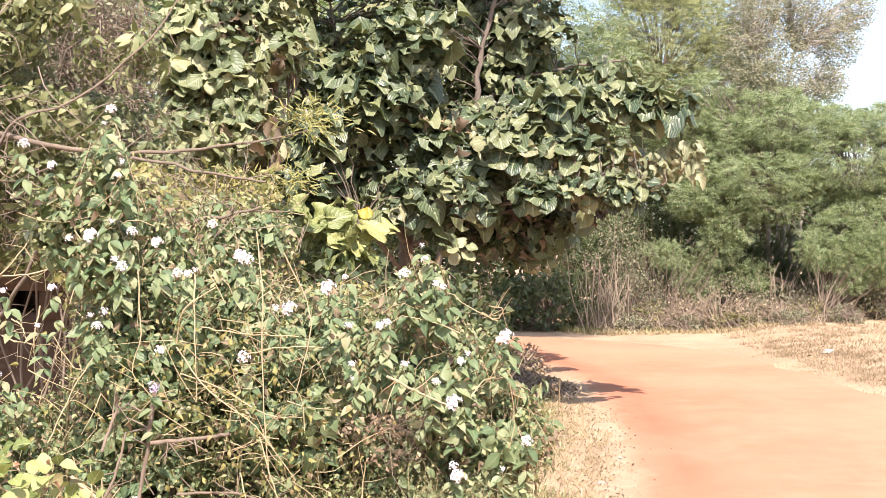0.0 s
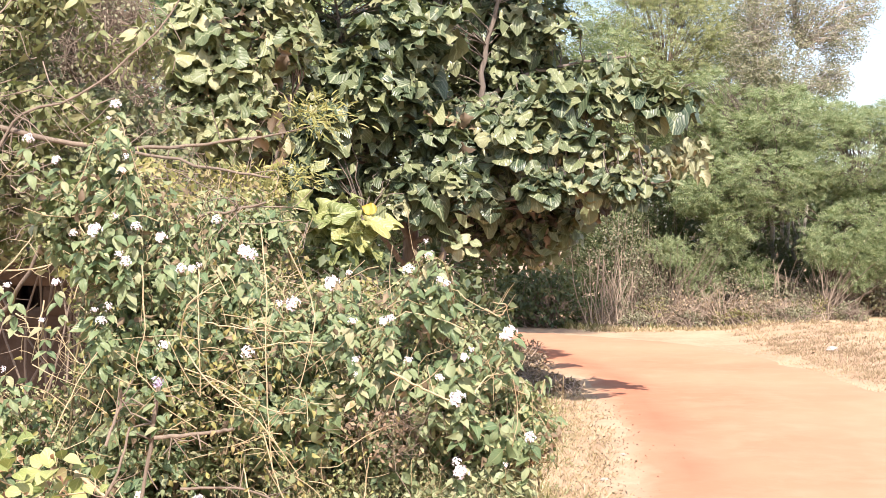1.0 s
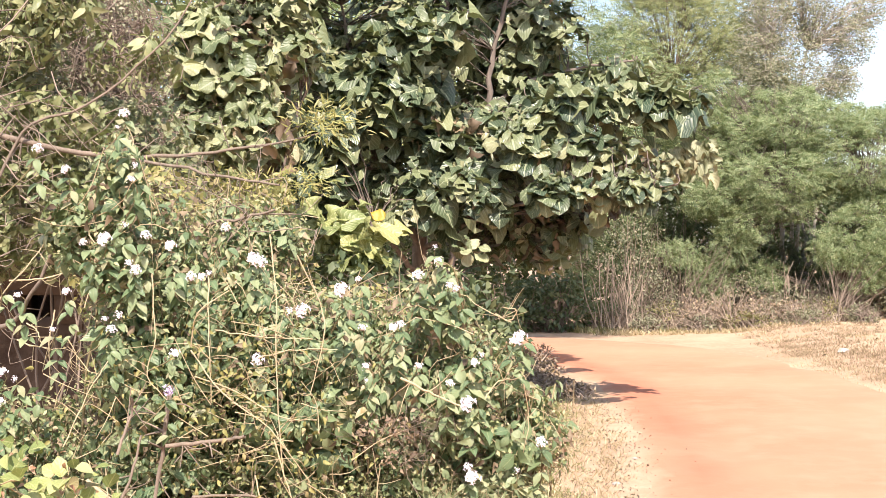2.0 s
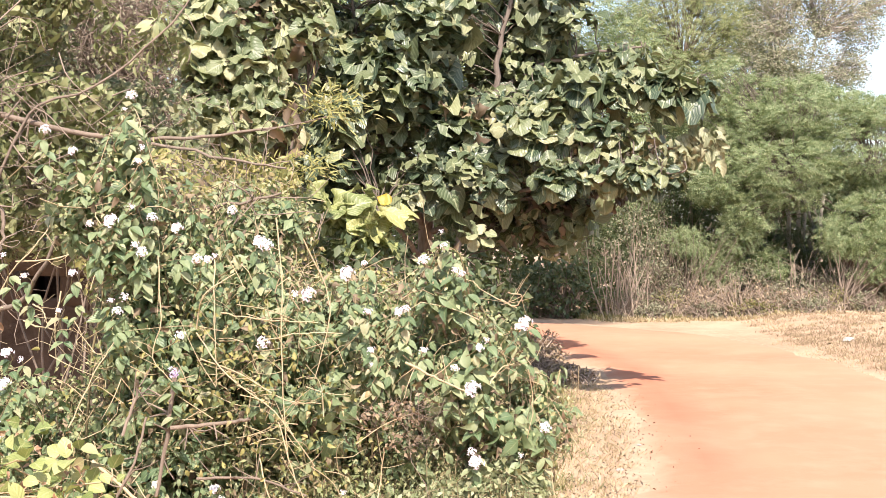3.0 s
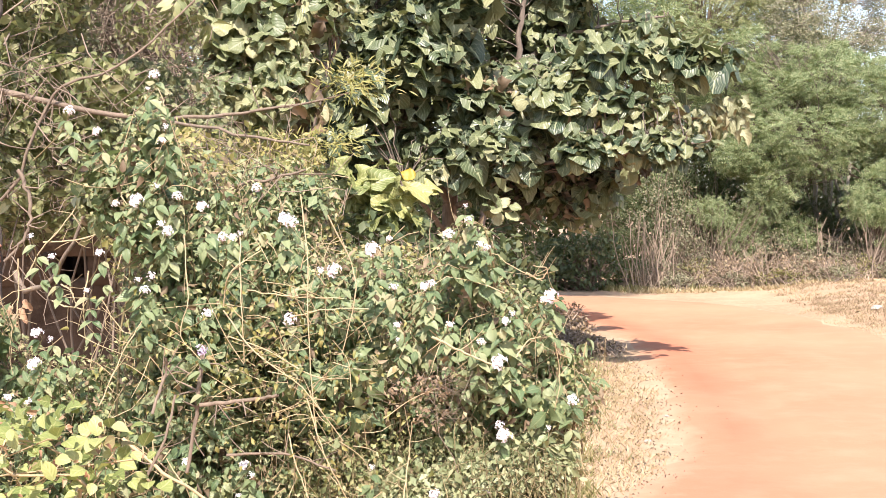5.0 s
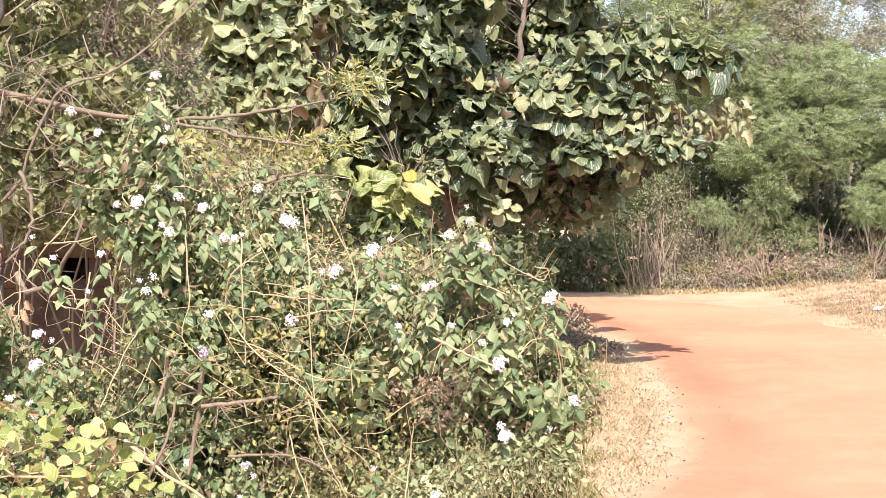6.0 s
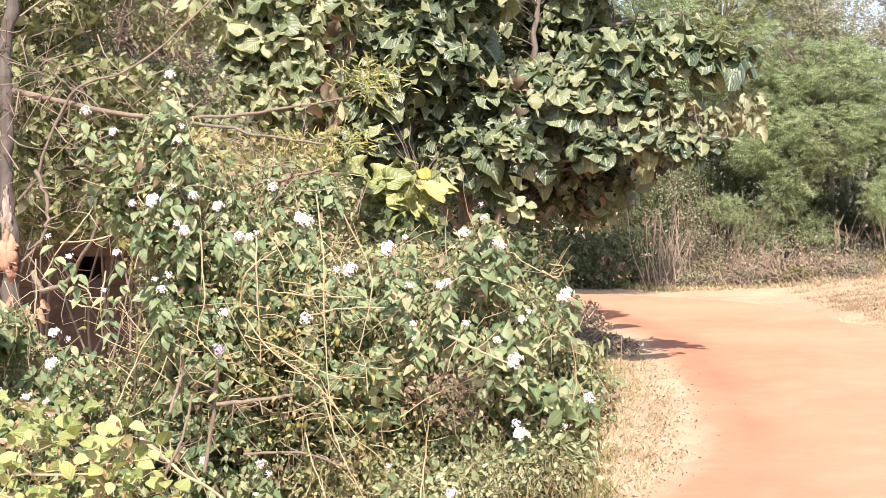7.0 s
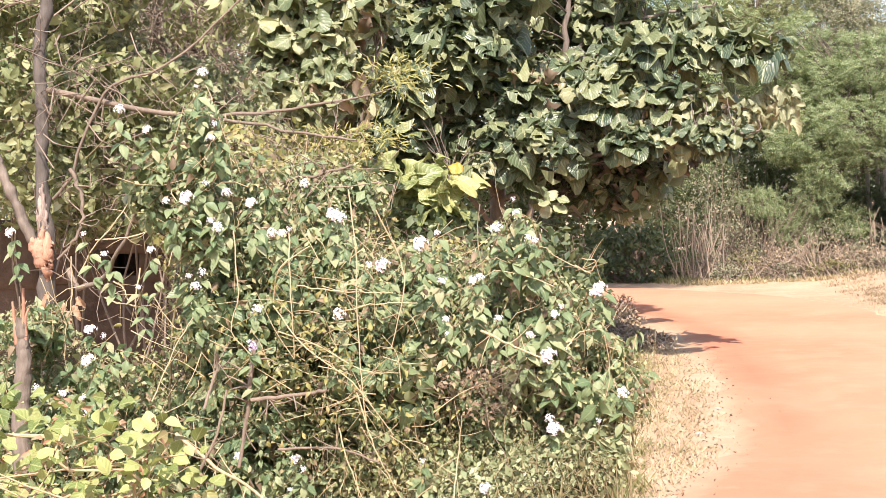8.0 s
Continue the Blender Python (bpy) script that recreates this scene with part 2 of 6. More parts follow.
class Pile:
    """Gathers stamped shapes and tubes, and turns them into one mesh."""

    def __init__(self):
        self.v, self.f, self.uv, self.count = [], [], [], 0

    def add(self, verts, faces, uv=None):
        verts = np.asarray(verts, float).reshape(-1, 3)
        self.v.append(verts)
        for f in faces if isinstance(faces, list) and len(faces) and isinstance(faces[0], np.ndarray) else [faces]:
            self.f.append(np.asarray(f, int) + self.count)
        self.uv.append(np.zeros((len(verts), 2)) if uv is None else np.asarray(uv, float))
        self.count += len(verts)
        return self

    def stamp(self, shape, places, turns):
        """shape: verts, quads, uv. places: n x 3. turns: n x 3 x 3, its columns the shape's axes, scaled."""
        v, q, uv = shape
        places, turns = np.asarray(places, float), np.asarray(turns, float)
        n = len(places)
        if n == 0:
            return self
        out = np.einsum("nij,kj->nki", turns, v) + places[:, None, :]
        faces = [(f[None] + (np.arange(n) * len(v))[:, None, None]).reshape(-1, f.shape[1]) for f in (q if isinstance(q, list) else [q])]
        return self.add(out.reshape(-1, 3), faces, np.tile(uv, (n, 1)))

    def tube(self, points, radii, sides=5):
        p = np.asarray(points, float)
        n = len(p)
        r = np.interp(np.linspace(0, 1, n), np.linspace(0, 1, len(np.atleast_1d(radii))), np.atleast_1d(radii))
        t = unit(np.gradient(p, axis=0))
        ref = np.array([0.31, 0.17, 0.93]) if abs(t[0][2]) < 0.9 else np.array([1.0, 0.2, 0.1])
        a = unit(np.cross(t, ref))
        b = np.cross(t, a)
        ang = np.arange(sides) * 2 * np.pi / sides
        ring = p[:, None] + r[:, None, None] * (np.cos(ang)[None, :, None] * a[:, None] + np.sin(ang)[None, :, None] * b[:, None])
        i = np.arange(n - 1)[:, None] * sides
        j = np.arange(sides)[None]
        k = (j + 1) % sides
        q = np.stack([i + j, i + k, i + sides + k, i + sides + j], -1).reshape(-1, 4)
        return self.add(ring.reshape(-1, 3), q)

    def mesh(self, name, material, origin=(0, 0, 0), smooth=True):
        me = bpy.data.meshes.new(name)
        v = np.concatenate(self.v) - np.asarray(origin, float)
        uv = np.concatenate(self.uv)
        loops = np.concatenate([f.ravel() for f in self.f])
        sizes = np.concatenate([np.full(len(f), f.shape[1]) for f in self.f])
        me.vertices.add(len(v))
        me.vertices.foreach_set("co", v.ravel())
        me.loops.add(len(loops))
        me.loops.foreach_set("vertex_index", loops)
        me.polygons.add(len(sizes))
        me.polygons.foreach_set("loop_start", np.concatenate([[0], np.cumsum(sizes)[:-1]]))
        me.polygons.foreach_set("use_smooth", np.full(len(sizes), smooth))
        layer = me.uv_layers.new(name="UVMap")
        layer.data.foreach_set("uv", uv[loops].ravel())
        me.update(calc_edges=True)
        me.materials.append(material)
        return me


def thing(name, base, label, category, group="", kind=""):
    ob = new(name)
    ob.empty_display_size = 0.2
    ob.location = base
    return tagged(ob, label, category, group, kind)


def part(name, pile, material, parent, label="", kind="", smooth=True):
    """Links a pile as one mesh under a thing; the pile is in world metres, the thing stands at its base."""
    if not pile.v:
        return None
    ob = new(name, pile.mesh(name, material, parent.location, smooth))
    ob.parent = parent
    return tagged(ob, label, kind=kind)


def sub_part(name, pile, material, parent, label=""):
    """A mesh under a part, in world metres like the part itself."""
    ob = new(name, pile.mesh(name, material, parent.parent.location))
    ob.parent = parent
    return tagged(ob, label)


def piece(name, me, parent, place, turn3, label=""):
    """One more object on a shared mesh, at a world place with a scaled 3 x 3 turn."""
    ob = new(name, me)
    ob.parent = parent
    m = Matrix([[*map(float, row), 0.0] for row in turn3] + [[0, 0, 0, 1]])
    ob.matrix_local = Matrix.Translation(Vector([float(c) for c in place]) - parent.location) @ m
    return tagged(ob, label) if label else ob


def roughen(pile, much=0.006, scale=22.0):
    """Lumps and bark ridges pressed into the last shape of a pile."""
    v = pile.v[-1]
    for i, p in enumerate(v):
        q = Vector([float(c) for c in p]) * scale
        v[i] = p + np.array(noise.noise_vector(q)) * much + np.array(noise.noise_vector(Vector((q.x * 2.5, q.y * 2.5, q.z * 0.8)))) * much * 0.5
    return pile


def spline(points, n=12, wobble=0.0):
    p = np.asarray(points, float)
    q = np.vstack([2 * p[0] - p[1], p, 2 * p[-1] - p[-2]])
    out = []
    for t in np.linspace(0, len(p) - 1 - 1e-6, n):
        i, u = int(t), t - int(t)
        a, b, c, d = q[i:i + 4]
        out.append(0.5 * (2 * b + (c - a) * u + (2 * a - 5 * b + 4 * c - d) * u * u + (3 * b - a - 3 * c + d) * u ** 3))
    out = np.array(out)
    if wobble:
        out[1:-1] += rng.normal(0, wobble, (n - 2, 3))
    return out


def leaf_turns(axis, normal, size, width=1.0, curl=1.0):
    """Scaled turns for leaves that run along axis and face normal."""
    y = unit(axis)
    x = unit(np.cross(y, normal))
    z = np.cross(x, y)
    size = np.asarray(size, float).reshape(-1, 1)
    return np.stack([x * size * width, y * size, z * size * curl], -1)


def blade(widths, fold=0.25, droop=0.25, cols=3, pleat=0.0, wave=0.0, tip_curl=0.0):
    """A leaf along +y, one long: rows of given half-widths, folded at the midrib, drooping, pleated between side veins."""
    rows = len(widths)
    side = np.linspace(-1, 1, cols)
    v, uv, start = [], [], []
    for i, w in enumerate(widths):
        u = i / (rows - 1)
        start.append(len(v))
        for s in (side if w > 0.03 else (0.0,)):
            z = fold * abs(s) * w - droop * u * u + pleat * (1 if i % 2 else -1) * (0.6 - 0.35 * abs(s)) * w + wave * math.sin(u * 8 + s * 2) * abs(s) ** 1.5
            v.append((s * w, u - tip_curl * u * u * 0.2, z))
            uv.append((0.5 + 0.5 * s, u))
    start.append(len(v))
    quads, tris = [], []
    for r in range(rows - 1):
        a, b = start[r], start[r + 1]
        lone_a, lone_b = start[r + 1] - a == 1, start[r + 2] - b == 1
        for c in range(cols - 1):
            if lone_a and lone_b:
                continue
            if lone_a:
                tris.append((a, b + c + 1, b + c))
            elif lone_b:
                tris.append((a + c, a + c + 1, b))
            else:
                quads.append((a + c, a + c + 1, b + c + 1, b + c))
    return np.array(v), [np.array(f) for f in (quads, tris) if f], np.array(uv)


def sprig(pairs, length=0.30, width=0.09, droop=0.3, arch=0.0):
    """A feathery leaf: narrow leaflets in pairs along a drooping rib, one long."""
    v, q, uv = [], [], []
    for i in range(pairs):
        u = (i + 0.6) / pairs
        l = length * (1 - 0.45 * abs(2 * u - 0.9))
        c = np.array([0, u, -droop * u * u])
        for s in (-1, 1):
            tip = c + np.array([s * l, l * 0.45, -0.08 * l])
            midp = (c + tip) / 2
            w = np.array([-s * 0.4, 0.9, 0.35 * s]) * width * 1.5
            k = len(v)
            v += [c, midp - w, tip] if s > 0 else [c, tip, midp + w]
            uv += [(0.5, 0), (0, 0.5), (0.5, 1)]
            q.append((k, k + 1, k + 2))
    return np.array(v), np.array(q), np.array(uv)


LEAF = blade((0.02, 0.23, 0.29, 0.20, 0.01), fold=0.35, droop=0.4)
LEAF_FLAT = blade((0.02, 0.28, 0.01), fold=0.3, droop=0.15)
LEAF_FAR = blade((0.02, 0.28, 0.01), fold=0.3, droop=0.15, cols=2)
LEAF_CURL = blade((0.02, 0.24, 0.27, 0.17, 0.01), fold=0.7, droop=0.6)
NARROW = blade((0.02, 0.075, 0.06, 0.01), fold=0.3, droop=0.3, cols=3)
LANCE = blade((0.02, 0.14, 0.12, 0.01), fold=0.3, droop=0.35)
ROUND = blade((0.10, 0.38, 0.42, 0.30, 0.03), fold=0.3, droop=0.2)
shape_rng = np.random.default_rng(3)


def uneven(widths, much=0.10):
    """The same outline with worn, uneven margins."""
    return tuple(w * (1 + shape_rng.uniform(-much, much)) if w > 0.05 else w for w in widths)


def ragged(shape, notch=0.09, lost=0.07, swell=0.055):
    """A blade with bitten margins, a few faces eaten away, and a buckled surface."""
    v, faces, uv = shape
    v = v.copy()
    edge = np.abs(uv[:, 0] - 0.5) > 0.45
    v[edge, 0] *= 1 - shape_rng.random(edge.sum()) * notch * 1.6
    v[edge, 1] += shape_rng.normal(0, notch * 0.13, edge.sum())
    a = shape_rng.uniform(0, 6.3, 6)
    x, y = v[:, 0] * 6, v[:, 1] * 6
    off = np.sin(x * 1.1 + y * 0.7 + a[0]) + 0.8 * np.sin(y * 1.6 - x * 0.9 + a[1]) + 0.5 * np.sin(x * 2.6 + a[2]) * np.sin(y * 2.2 + a[3])
    v[:, 2] += swell * off * np.minimum(1, 0.25 + 2.2 * np.abs(v[:, 0]))
    out = []
    for f in faces:
        rim = np.abs(uv[f, 0] - 0.5).max(axis=1) > 0.45
        keep = shape_rng.random(len(f)) > np.where(rim, lost * 1.6, lost * 0.1)
        keep |= uv[f, 1].min(axis=1) < 0.12
        out.append(f[keep])
    return v, out, uv


TEAK_LONG = (0.04, 0.12, 0.22, 0.30, 0.365, 0.41, 0.44, 0.455, 0.455, 0.44, 0.405, 0.34, 0.24, 0.02)
TEAK_SHORT = (0.04, 0.23, 0.38, 0.45, 0.45, 0.37, 0.22, 0.02)
TEAK = [ragged(blade(uneven(TEAK_LONG, 0.06), fold=f, droop=d, cols=7, pleat=0.12, wave=w * 1.3, tip_curl=c), 0.05, 0.03, 0.075)
        for f, d, w, c in ((0.20, 0.20, 0.09, 0.0), (0.35, 0.45, 0.13, 0.3), (0.10, 0.10, 0.08, 0.0), (0.50, 0.65, 0.14, 0.6), (-0.2, 0.45, 0.12, 0.2), (-0.1, -0.1, 0.10, 0.0), (0.3, 0.2, 0.15, 0.4), (0.6, 0.3, 0.12, 0.2), (0.2, 0.8, 0.12, 0.7))]
TEAK_FAR = [ragged(blade(uneven(TEAK_SHORT, 0.12), fold=f, droop=d, cols=3, pleat=0.11, wave=w * 1.3), 0.06, 0.04, 0.08) for f, d, w in ((0.2, 0.2, 0.10), (0.4, 0.5, 0.13), (0.1, 0.1, 0.09), (-0.2, 0.45, 0.13))]
TEAK_CURL = [ragged(blade(uneven((0.03, 0.20, 0.30, 0.35, 0.36, 0.32, 0.22, 0.12, 0.02), 0.15), fold=f, droop=d, cols=5, pleat=0.06, wave=w, tip_curl=0.6), 0.25, 0.16, 0.08)
             for f, d, w in ((0.8, 0.6, 0.16), (0.8, 0.3, 0.16), (0.4, 0.7, 0.14), (-0.4, 0.3, 0.12), (0.5, 0.9, 0.14))]
SPRAY = sprig(4, 0.38, 0.080)
SPRAY_FINE = sprig(8, 0.25, 0.042, droop=0.25)
GRASS = blade((0.05, 0.045, 0.03, 0.004), fold=0.2, droop=0.35, cols=2)
CHIP = blade((0.02, 0.28, 0.02), fold=0.4, droop=0.2)


def in_lobes(n, lobes, low=0.55, high=1.02, power=0.5):
    """Points in the outer part of a set of ellipsoids (centre and radii), with the outward way of each."""
    lobes = np.asarray(lobes, float)
    share = (lobes[:, 3] * lobes[:, 4] * lobes[:, 5]) ** 0.67
    pick = rng.choice(len(lobes), n, p=share / share.sum())
    d = unit(rng.normal(size=(n, 3)))
    r = low + (high - low) * rng.random(n) ** power
    rad = lobes[pick, 3:6]
    return lobes[pick, :3] + d * rad * r[:, None], unit(d / rad)


def clumped(p, out, size=0.35, keep=0.55, seed=0.0, flat=1.0):
    """Drops the points that fall in the gaps of a coarse noise, so that crowns have holes; flat under 1 gives level tiers."""
    val = np.array([noise.noise(Vector((float(a[0]) / size + seed, float(a[1]) / size, float(a[2]) / (size * flat)))) for a in p])
    ok = val > np.quantile(val, 1 - keep)
    return p[ok], out[ok]

# ---- ground and road ----


def ground_height(x, y):
    """Flat verge, a low bank beyond the road's outer edge, small unevenness."""
    bank = 0.10 * (1 + math.tanh((x - 5.5) * 1.3))
    far = 0.06 * (1 + math.tanh(y - 24.5)) * (1 if x < 4 else 0.4)
    return bank + far + 0.025 * noise.noise(Vector((x * 0.7, y * 0.7, 3.1))) + 0.012 * noise.noise(Vector((x * 3, y * 3, 9.0)))


def build_ground():
    xs = np.concatenate([-np.geomspace(900, 9, 18), np.arange(-8, 14.01, 0.25), np.geomspace(15, 900, 18)])
    ys = np.concatenate([-np.geomspace(900, 5, 16), np.arange(-4, 32.01, 0.25), np.geomspace(33, 1500, 18)])
    v = np.array([(x, y, ground_height(x, y)) for y in ys for x in xs])
    nx = len(xs)
    i = (np.arange(len(ys) - 1)[:, None] * nx + np.arange(nx - 1)[None]).ravel()
    me = Pile().add(v, np.stack([i, i + 1, i + nx + 1, i + nx], -1)).mesh("ground", M_GROUND)
    tagged(new("ground", me), "dry pale brown soil with straw and litter", "ground", kind="structure")


ROAD_LINE = [(2.0, -14, 0), (2.2, -4, 0), (2.5, 5, 0), (2.82, 11, 0), (2.86, 15.2, 0), (2.15, 19.0, 0), (0.2, 20.7, 0), (-3, 21.3, 0), (-9, 21.6, 0), (-24, 22, 0)]


LEFT_HALF = ((-14, 4.0, 5.2, 6.5, 7.2, 8.1, 10.0, 12.2, 14.5, 16.5, 19.0), (2.6, 2.6, 2.4, 1.92, 1.66, 1.53, 1.44, 1.38, 1.34, 1.45, 1.68))


def build_road():
    line = spline(ROAD_LINE, 240)
    t = unit(np.gradient(line, axis=0))
    side = np.stack([t[:, 1], -t[:, 0], np.zeros(len(t))], -1)
    cols = 15
    v = []
    for i, (p, s) in enumerate(zip(line, side)):
        for c in np.linspace(-1, 1, cols):
            ragged = 0.30 * noise.noise(Vector((p[0] * 0.8 + c * 3, p[1] * 0.8, 5))) + 0.12 * noise.noise(Vector((p[0] * 3.5, p[1] * 3.5 + c, 1)))
            half = (np.interp(p[1], LEFT_HALF[0], LEFT_HALF[1]) if c < 0 else 1.72) + (ragged if abs(c) > 0.95 else 0)
            x, y = p[0] + s[0] * half * c, p[1] + s[1] * half * c
            rut = -0.012 * math.exp(-((abs(c) - 0.45) / 0.14) ** 2)
            z = ground_height(x, y) + (0.026 if abs(c) < 0.93 else -0.012) + rut
            v.append((x, y, z))
    n = len(line)
    i = (np.arange(n - 1)[:, None] * cols + np.arange(cols - 1)[None]).ravel()
    uv = np.column_stack([np.tile(np.linspace(0, 1, cols), n), np.repeat(np.linspace(0, 1, n), cols)])
    me = Pile().add(v, np.stack([i, i + 1, i + cols + 1, i + cols], -1), uv).mesh("road", M_ROAD)
    tagged(new("road", me), "sunlit red-orange sandy dirt road bending away", "road", kind="structure")


build_ground()
build_road()


def on_ground(p):
    return np.array([(a[0], a[1], ground_height(float(a[0]), float(a[1]))) for a in p])


def grass_patch(name, label, x0, x1, y0, y1, count, tall, material, tufts=60, lean=0.6, width=1.0):
    """Tufts of blades on the ground: stuff."""
    root = thing(name, (0.5 * (x0 + x1), 0.5 * (y0 + y1), 0), label, "grass", kind="stuff")
    c = np.stack([rng.uniform(x0, x1, tufts), rng.uniform(y0, y1, tufts)], -1)
    p = c[rng.integers(0, tufts, count)] + rng.normal(0, 0.07, (count, 2))
    p = on_ground(np.column_stack([p, np.zeros(count)]))
    p[:, 2] -= 0.01
    a = np.column_stack([rng.normal(0, lean, (count, 2)), rng.uniform(0.6, 1.0, count)])
    pile = Pile().stamp(GRASS, p, leaf_turns(a, rng.normal(size=(count, 3)), rng.uniform(0.4, 1.0, count) * tall, width))
    part("blades", pile, material, root, kind="stuff")
    return root


# ---- plants: general builders ----


def stem_to(pile, a, b, r0, r1, sag=0.1, sides=5, n=7, wobble=0.01):
    a, b = np.asarray(a, float), np.asarray(b, float)
    mid = (a + b) / 2 + np.array([0, 0, sag]) + rng.normal(0, 0.04, 3) * np.linalg.norm(b - a)
    pts = spline([a, mid, b], n, wobble)
    pile.tube(pts, (r0, r1), sides)
    return pts


def shoots(wood, tips, ways, length, pairs, leaf_size, thick=0.0022, hang=0.75):
    """Leafy shoots that end at the tips: thin stems, and leaves in crossed pairs. Gives leaf places, turns and sizes."""
    places, axes, normals, sizes = [], [], [], []
    for tip, way in zip(tips, ways):
        L = length * rng.uniform(0.6, 1.25)
        up = np.array([0, 0, 1.0])
        d0 = unit(way * 0.7 + up * rng.uniform(0.1, 0.9) + rng.normal(0, 0.35, 3))
        d1 = unit(way * 0.8 + up * rng.uniform(-0.5, 0.5) + rng.normal(0, 0.3, 3))
        base = tip - 0.5 * L * (d0 + d1)
        pts = spline([base, base + d0 * L * 0.5, tip], 6)
        wood.tube(pts[[0, 2, 5]], (thick * 1.5, thick * 0.6), 3)
        spin = rng.uniform(0, 6.3)
        grow = rng.choice((0.55, 0.8, 1.0, 1.25, 1.6), p=(0.30, 0.26, 0.24, 0.13, 0.07))
        for k in range(pairs):
            u = (k + 0.7) / pairs
            i = min(int(u * 5), 4)
            f = u * 5 - i
            p = pts[i] * (1 - f) + pts[i + 1] * f
            t = unit(pts[i + 1] - pts[i])
            a = unit(np.cross(t, [0.3, 0.5, 0.8]))
            b = np.cross(t, a)
            th = spin + k * 1.57
            s = leaf_size * (0.55 + 0.6 * math.sin(min(u * 2.4, 2.6))) * rng.uniform(0.75, 1.2) * grow
            for sgn in (-1, 1):
                o = sgn * (math.cos(th) * a + math.sin(th) * b)
                axis = unit(o + t * 0.35 + np.array([0, 0, -hang * rng.uniform(0.2, 1.5)]) + rng.normal(0, 0.2, 3))
                places.append(p + o * 0.006)
                axes.append(axis)
                normals.append(t + up * 0.5 + rng.normal(0, 0.25, 3))
                sizes.append(s)
    return np.array(places), np.array(axes), np.array(normals), np.array(sizes)


# ---- lantana thicket ----
def floret_head(florets, radius, material, name):
    """A domed head of small four-lobed florets."""
    pile = Pile()
    for i in range(florets):
        u = (i + 0.5) / florets
        el, az = math.acos(1 - u * 1.25), i * 2.399
        d = np.array([math.sin(el) * math.cos(az), math.sin(el) * math.sin(az), math.cos(el)])
        c = d * radius
        a = unit(np.cross(d, [0.3, 0.8, 0.5]))
        b = np.cross(d, a)
        s = radius * rng.uniform(0.35, 0.75)
        c = c * rng.uniform(0.55, 1.5)
        v, q = [c - d * radius * 0.25], []
        for k in range(8):
            th = k * math.pi / 4 + i
            rr = s * rng.uniform(0.7, 1.2) if k % 2 == 0 else s * 0.4
            v.append(c + (math.cos(th) * a + math.sin(th) * b) * rr + d * rng.normal(0, 0.06) * radius)
        for k in range(4):
            q.append((0, 1 + (2 * k - 1) % 8, 1 + 2 * k, 1 + (2 * k + 1) % 8))
        pile.add(v, q)
    ang = np.arange(8) * math.pi / 4
    rings = [np.column_stack([np.cos(ang) * math.sin(e), np.sin(ang) * math.sin(e), np.full(8, math.cos(e))]) * radius * 0.42 for e in (0.05, 0.6, 1.2, 1.8, 2.4)]
    i = np.arange(4)[:, None] * 8
    j = np.arange(8)[None]
    pile.add(np.concatenate(rings), np.stack([i + j, i + (j + 1) % 8, i + 8 + (j + 1) % 8, i + 8 + j], -1).reshape(-1, 4))
    return pile.mesh(name, material, smooth=False)


HEADS = [floret_head(n, r, M_PETAL, "flower_head") for n, r in ((19, 0.014), (22, 0.017), (11, 0.010), (15, 0.012))]
HEAD_PURPLE = floret_head(18, 0.020, M_PURPLE, "flower_head")

STALKS = [Pile().tube(spline([(0, 0, 0.004), (0.004, 0.01 * s, -0.06), (0.02 * s, 0.03, -0.14), (0.03 * s, 0.08, -0.24)], 7), (0.0014, 0.0026), 4).mesh("stalk", M_STEM) for s in (-1, 0.3, 1)]

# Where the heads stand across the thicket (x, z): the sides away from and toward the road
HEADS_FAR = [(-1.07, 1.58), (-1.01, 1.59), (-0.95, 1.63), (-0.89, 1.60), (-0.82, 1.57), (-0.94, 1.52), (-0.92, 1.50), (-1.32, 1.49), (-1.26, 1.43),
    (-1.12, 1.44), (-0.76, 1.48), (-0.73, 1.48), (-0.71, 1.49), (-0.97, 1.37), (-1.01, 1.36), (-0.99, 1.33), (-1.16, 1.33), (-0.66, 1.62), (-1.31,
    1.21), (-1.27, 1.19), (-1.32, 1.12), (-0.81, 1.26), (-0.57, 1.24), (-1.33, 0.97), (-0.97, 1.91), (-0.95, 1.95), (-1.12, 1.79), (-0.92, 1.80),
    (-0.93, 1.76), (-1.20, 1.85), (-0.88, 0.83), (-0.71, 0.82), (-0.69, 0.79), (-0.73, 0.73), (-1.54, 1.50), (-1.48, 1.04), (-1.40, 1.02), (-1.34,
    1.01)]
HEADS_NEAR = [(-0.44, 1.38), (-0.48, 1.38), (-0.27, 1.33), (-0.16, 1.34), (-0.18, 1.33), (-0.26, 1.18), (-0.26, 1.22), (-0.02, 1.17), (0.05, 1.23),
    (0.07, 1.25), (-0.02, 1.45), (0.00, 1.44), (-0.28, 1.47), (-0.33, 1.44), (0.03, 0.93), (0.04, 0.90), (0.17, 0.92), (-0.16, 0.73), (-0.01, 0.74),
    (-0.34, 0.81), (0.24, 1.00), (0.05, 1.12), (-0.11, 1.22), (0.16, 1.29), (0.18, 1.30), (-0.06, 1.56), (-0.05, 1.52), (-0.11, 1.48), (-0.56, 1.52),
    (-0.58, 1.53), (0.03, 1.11)]

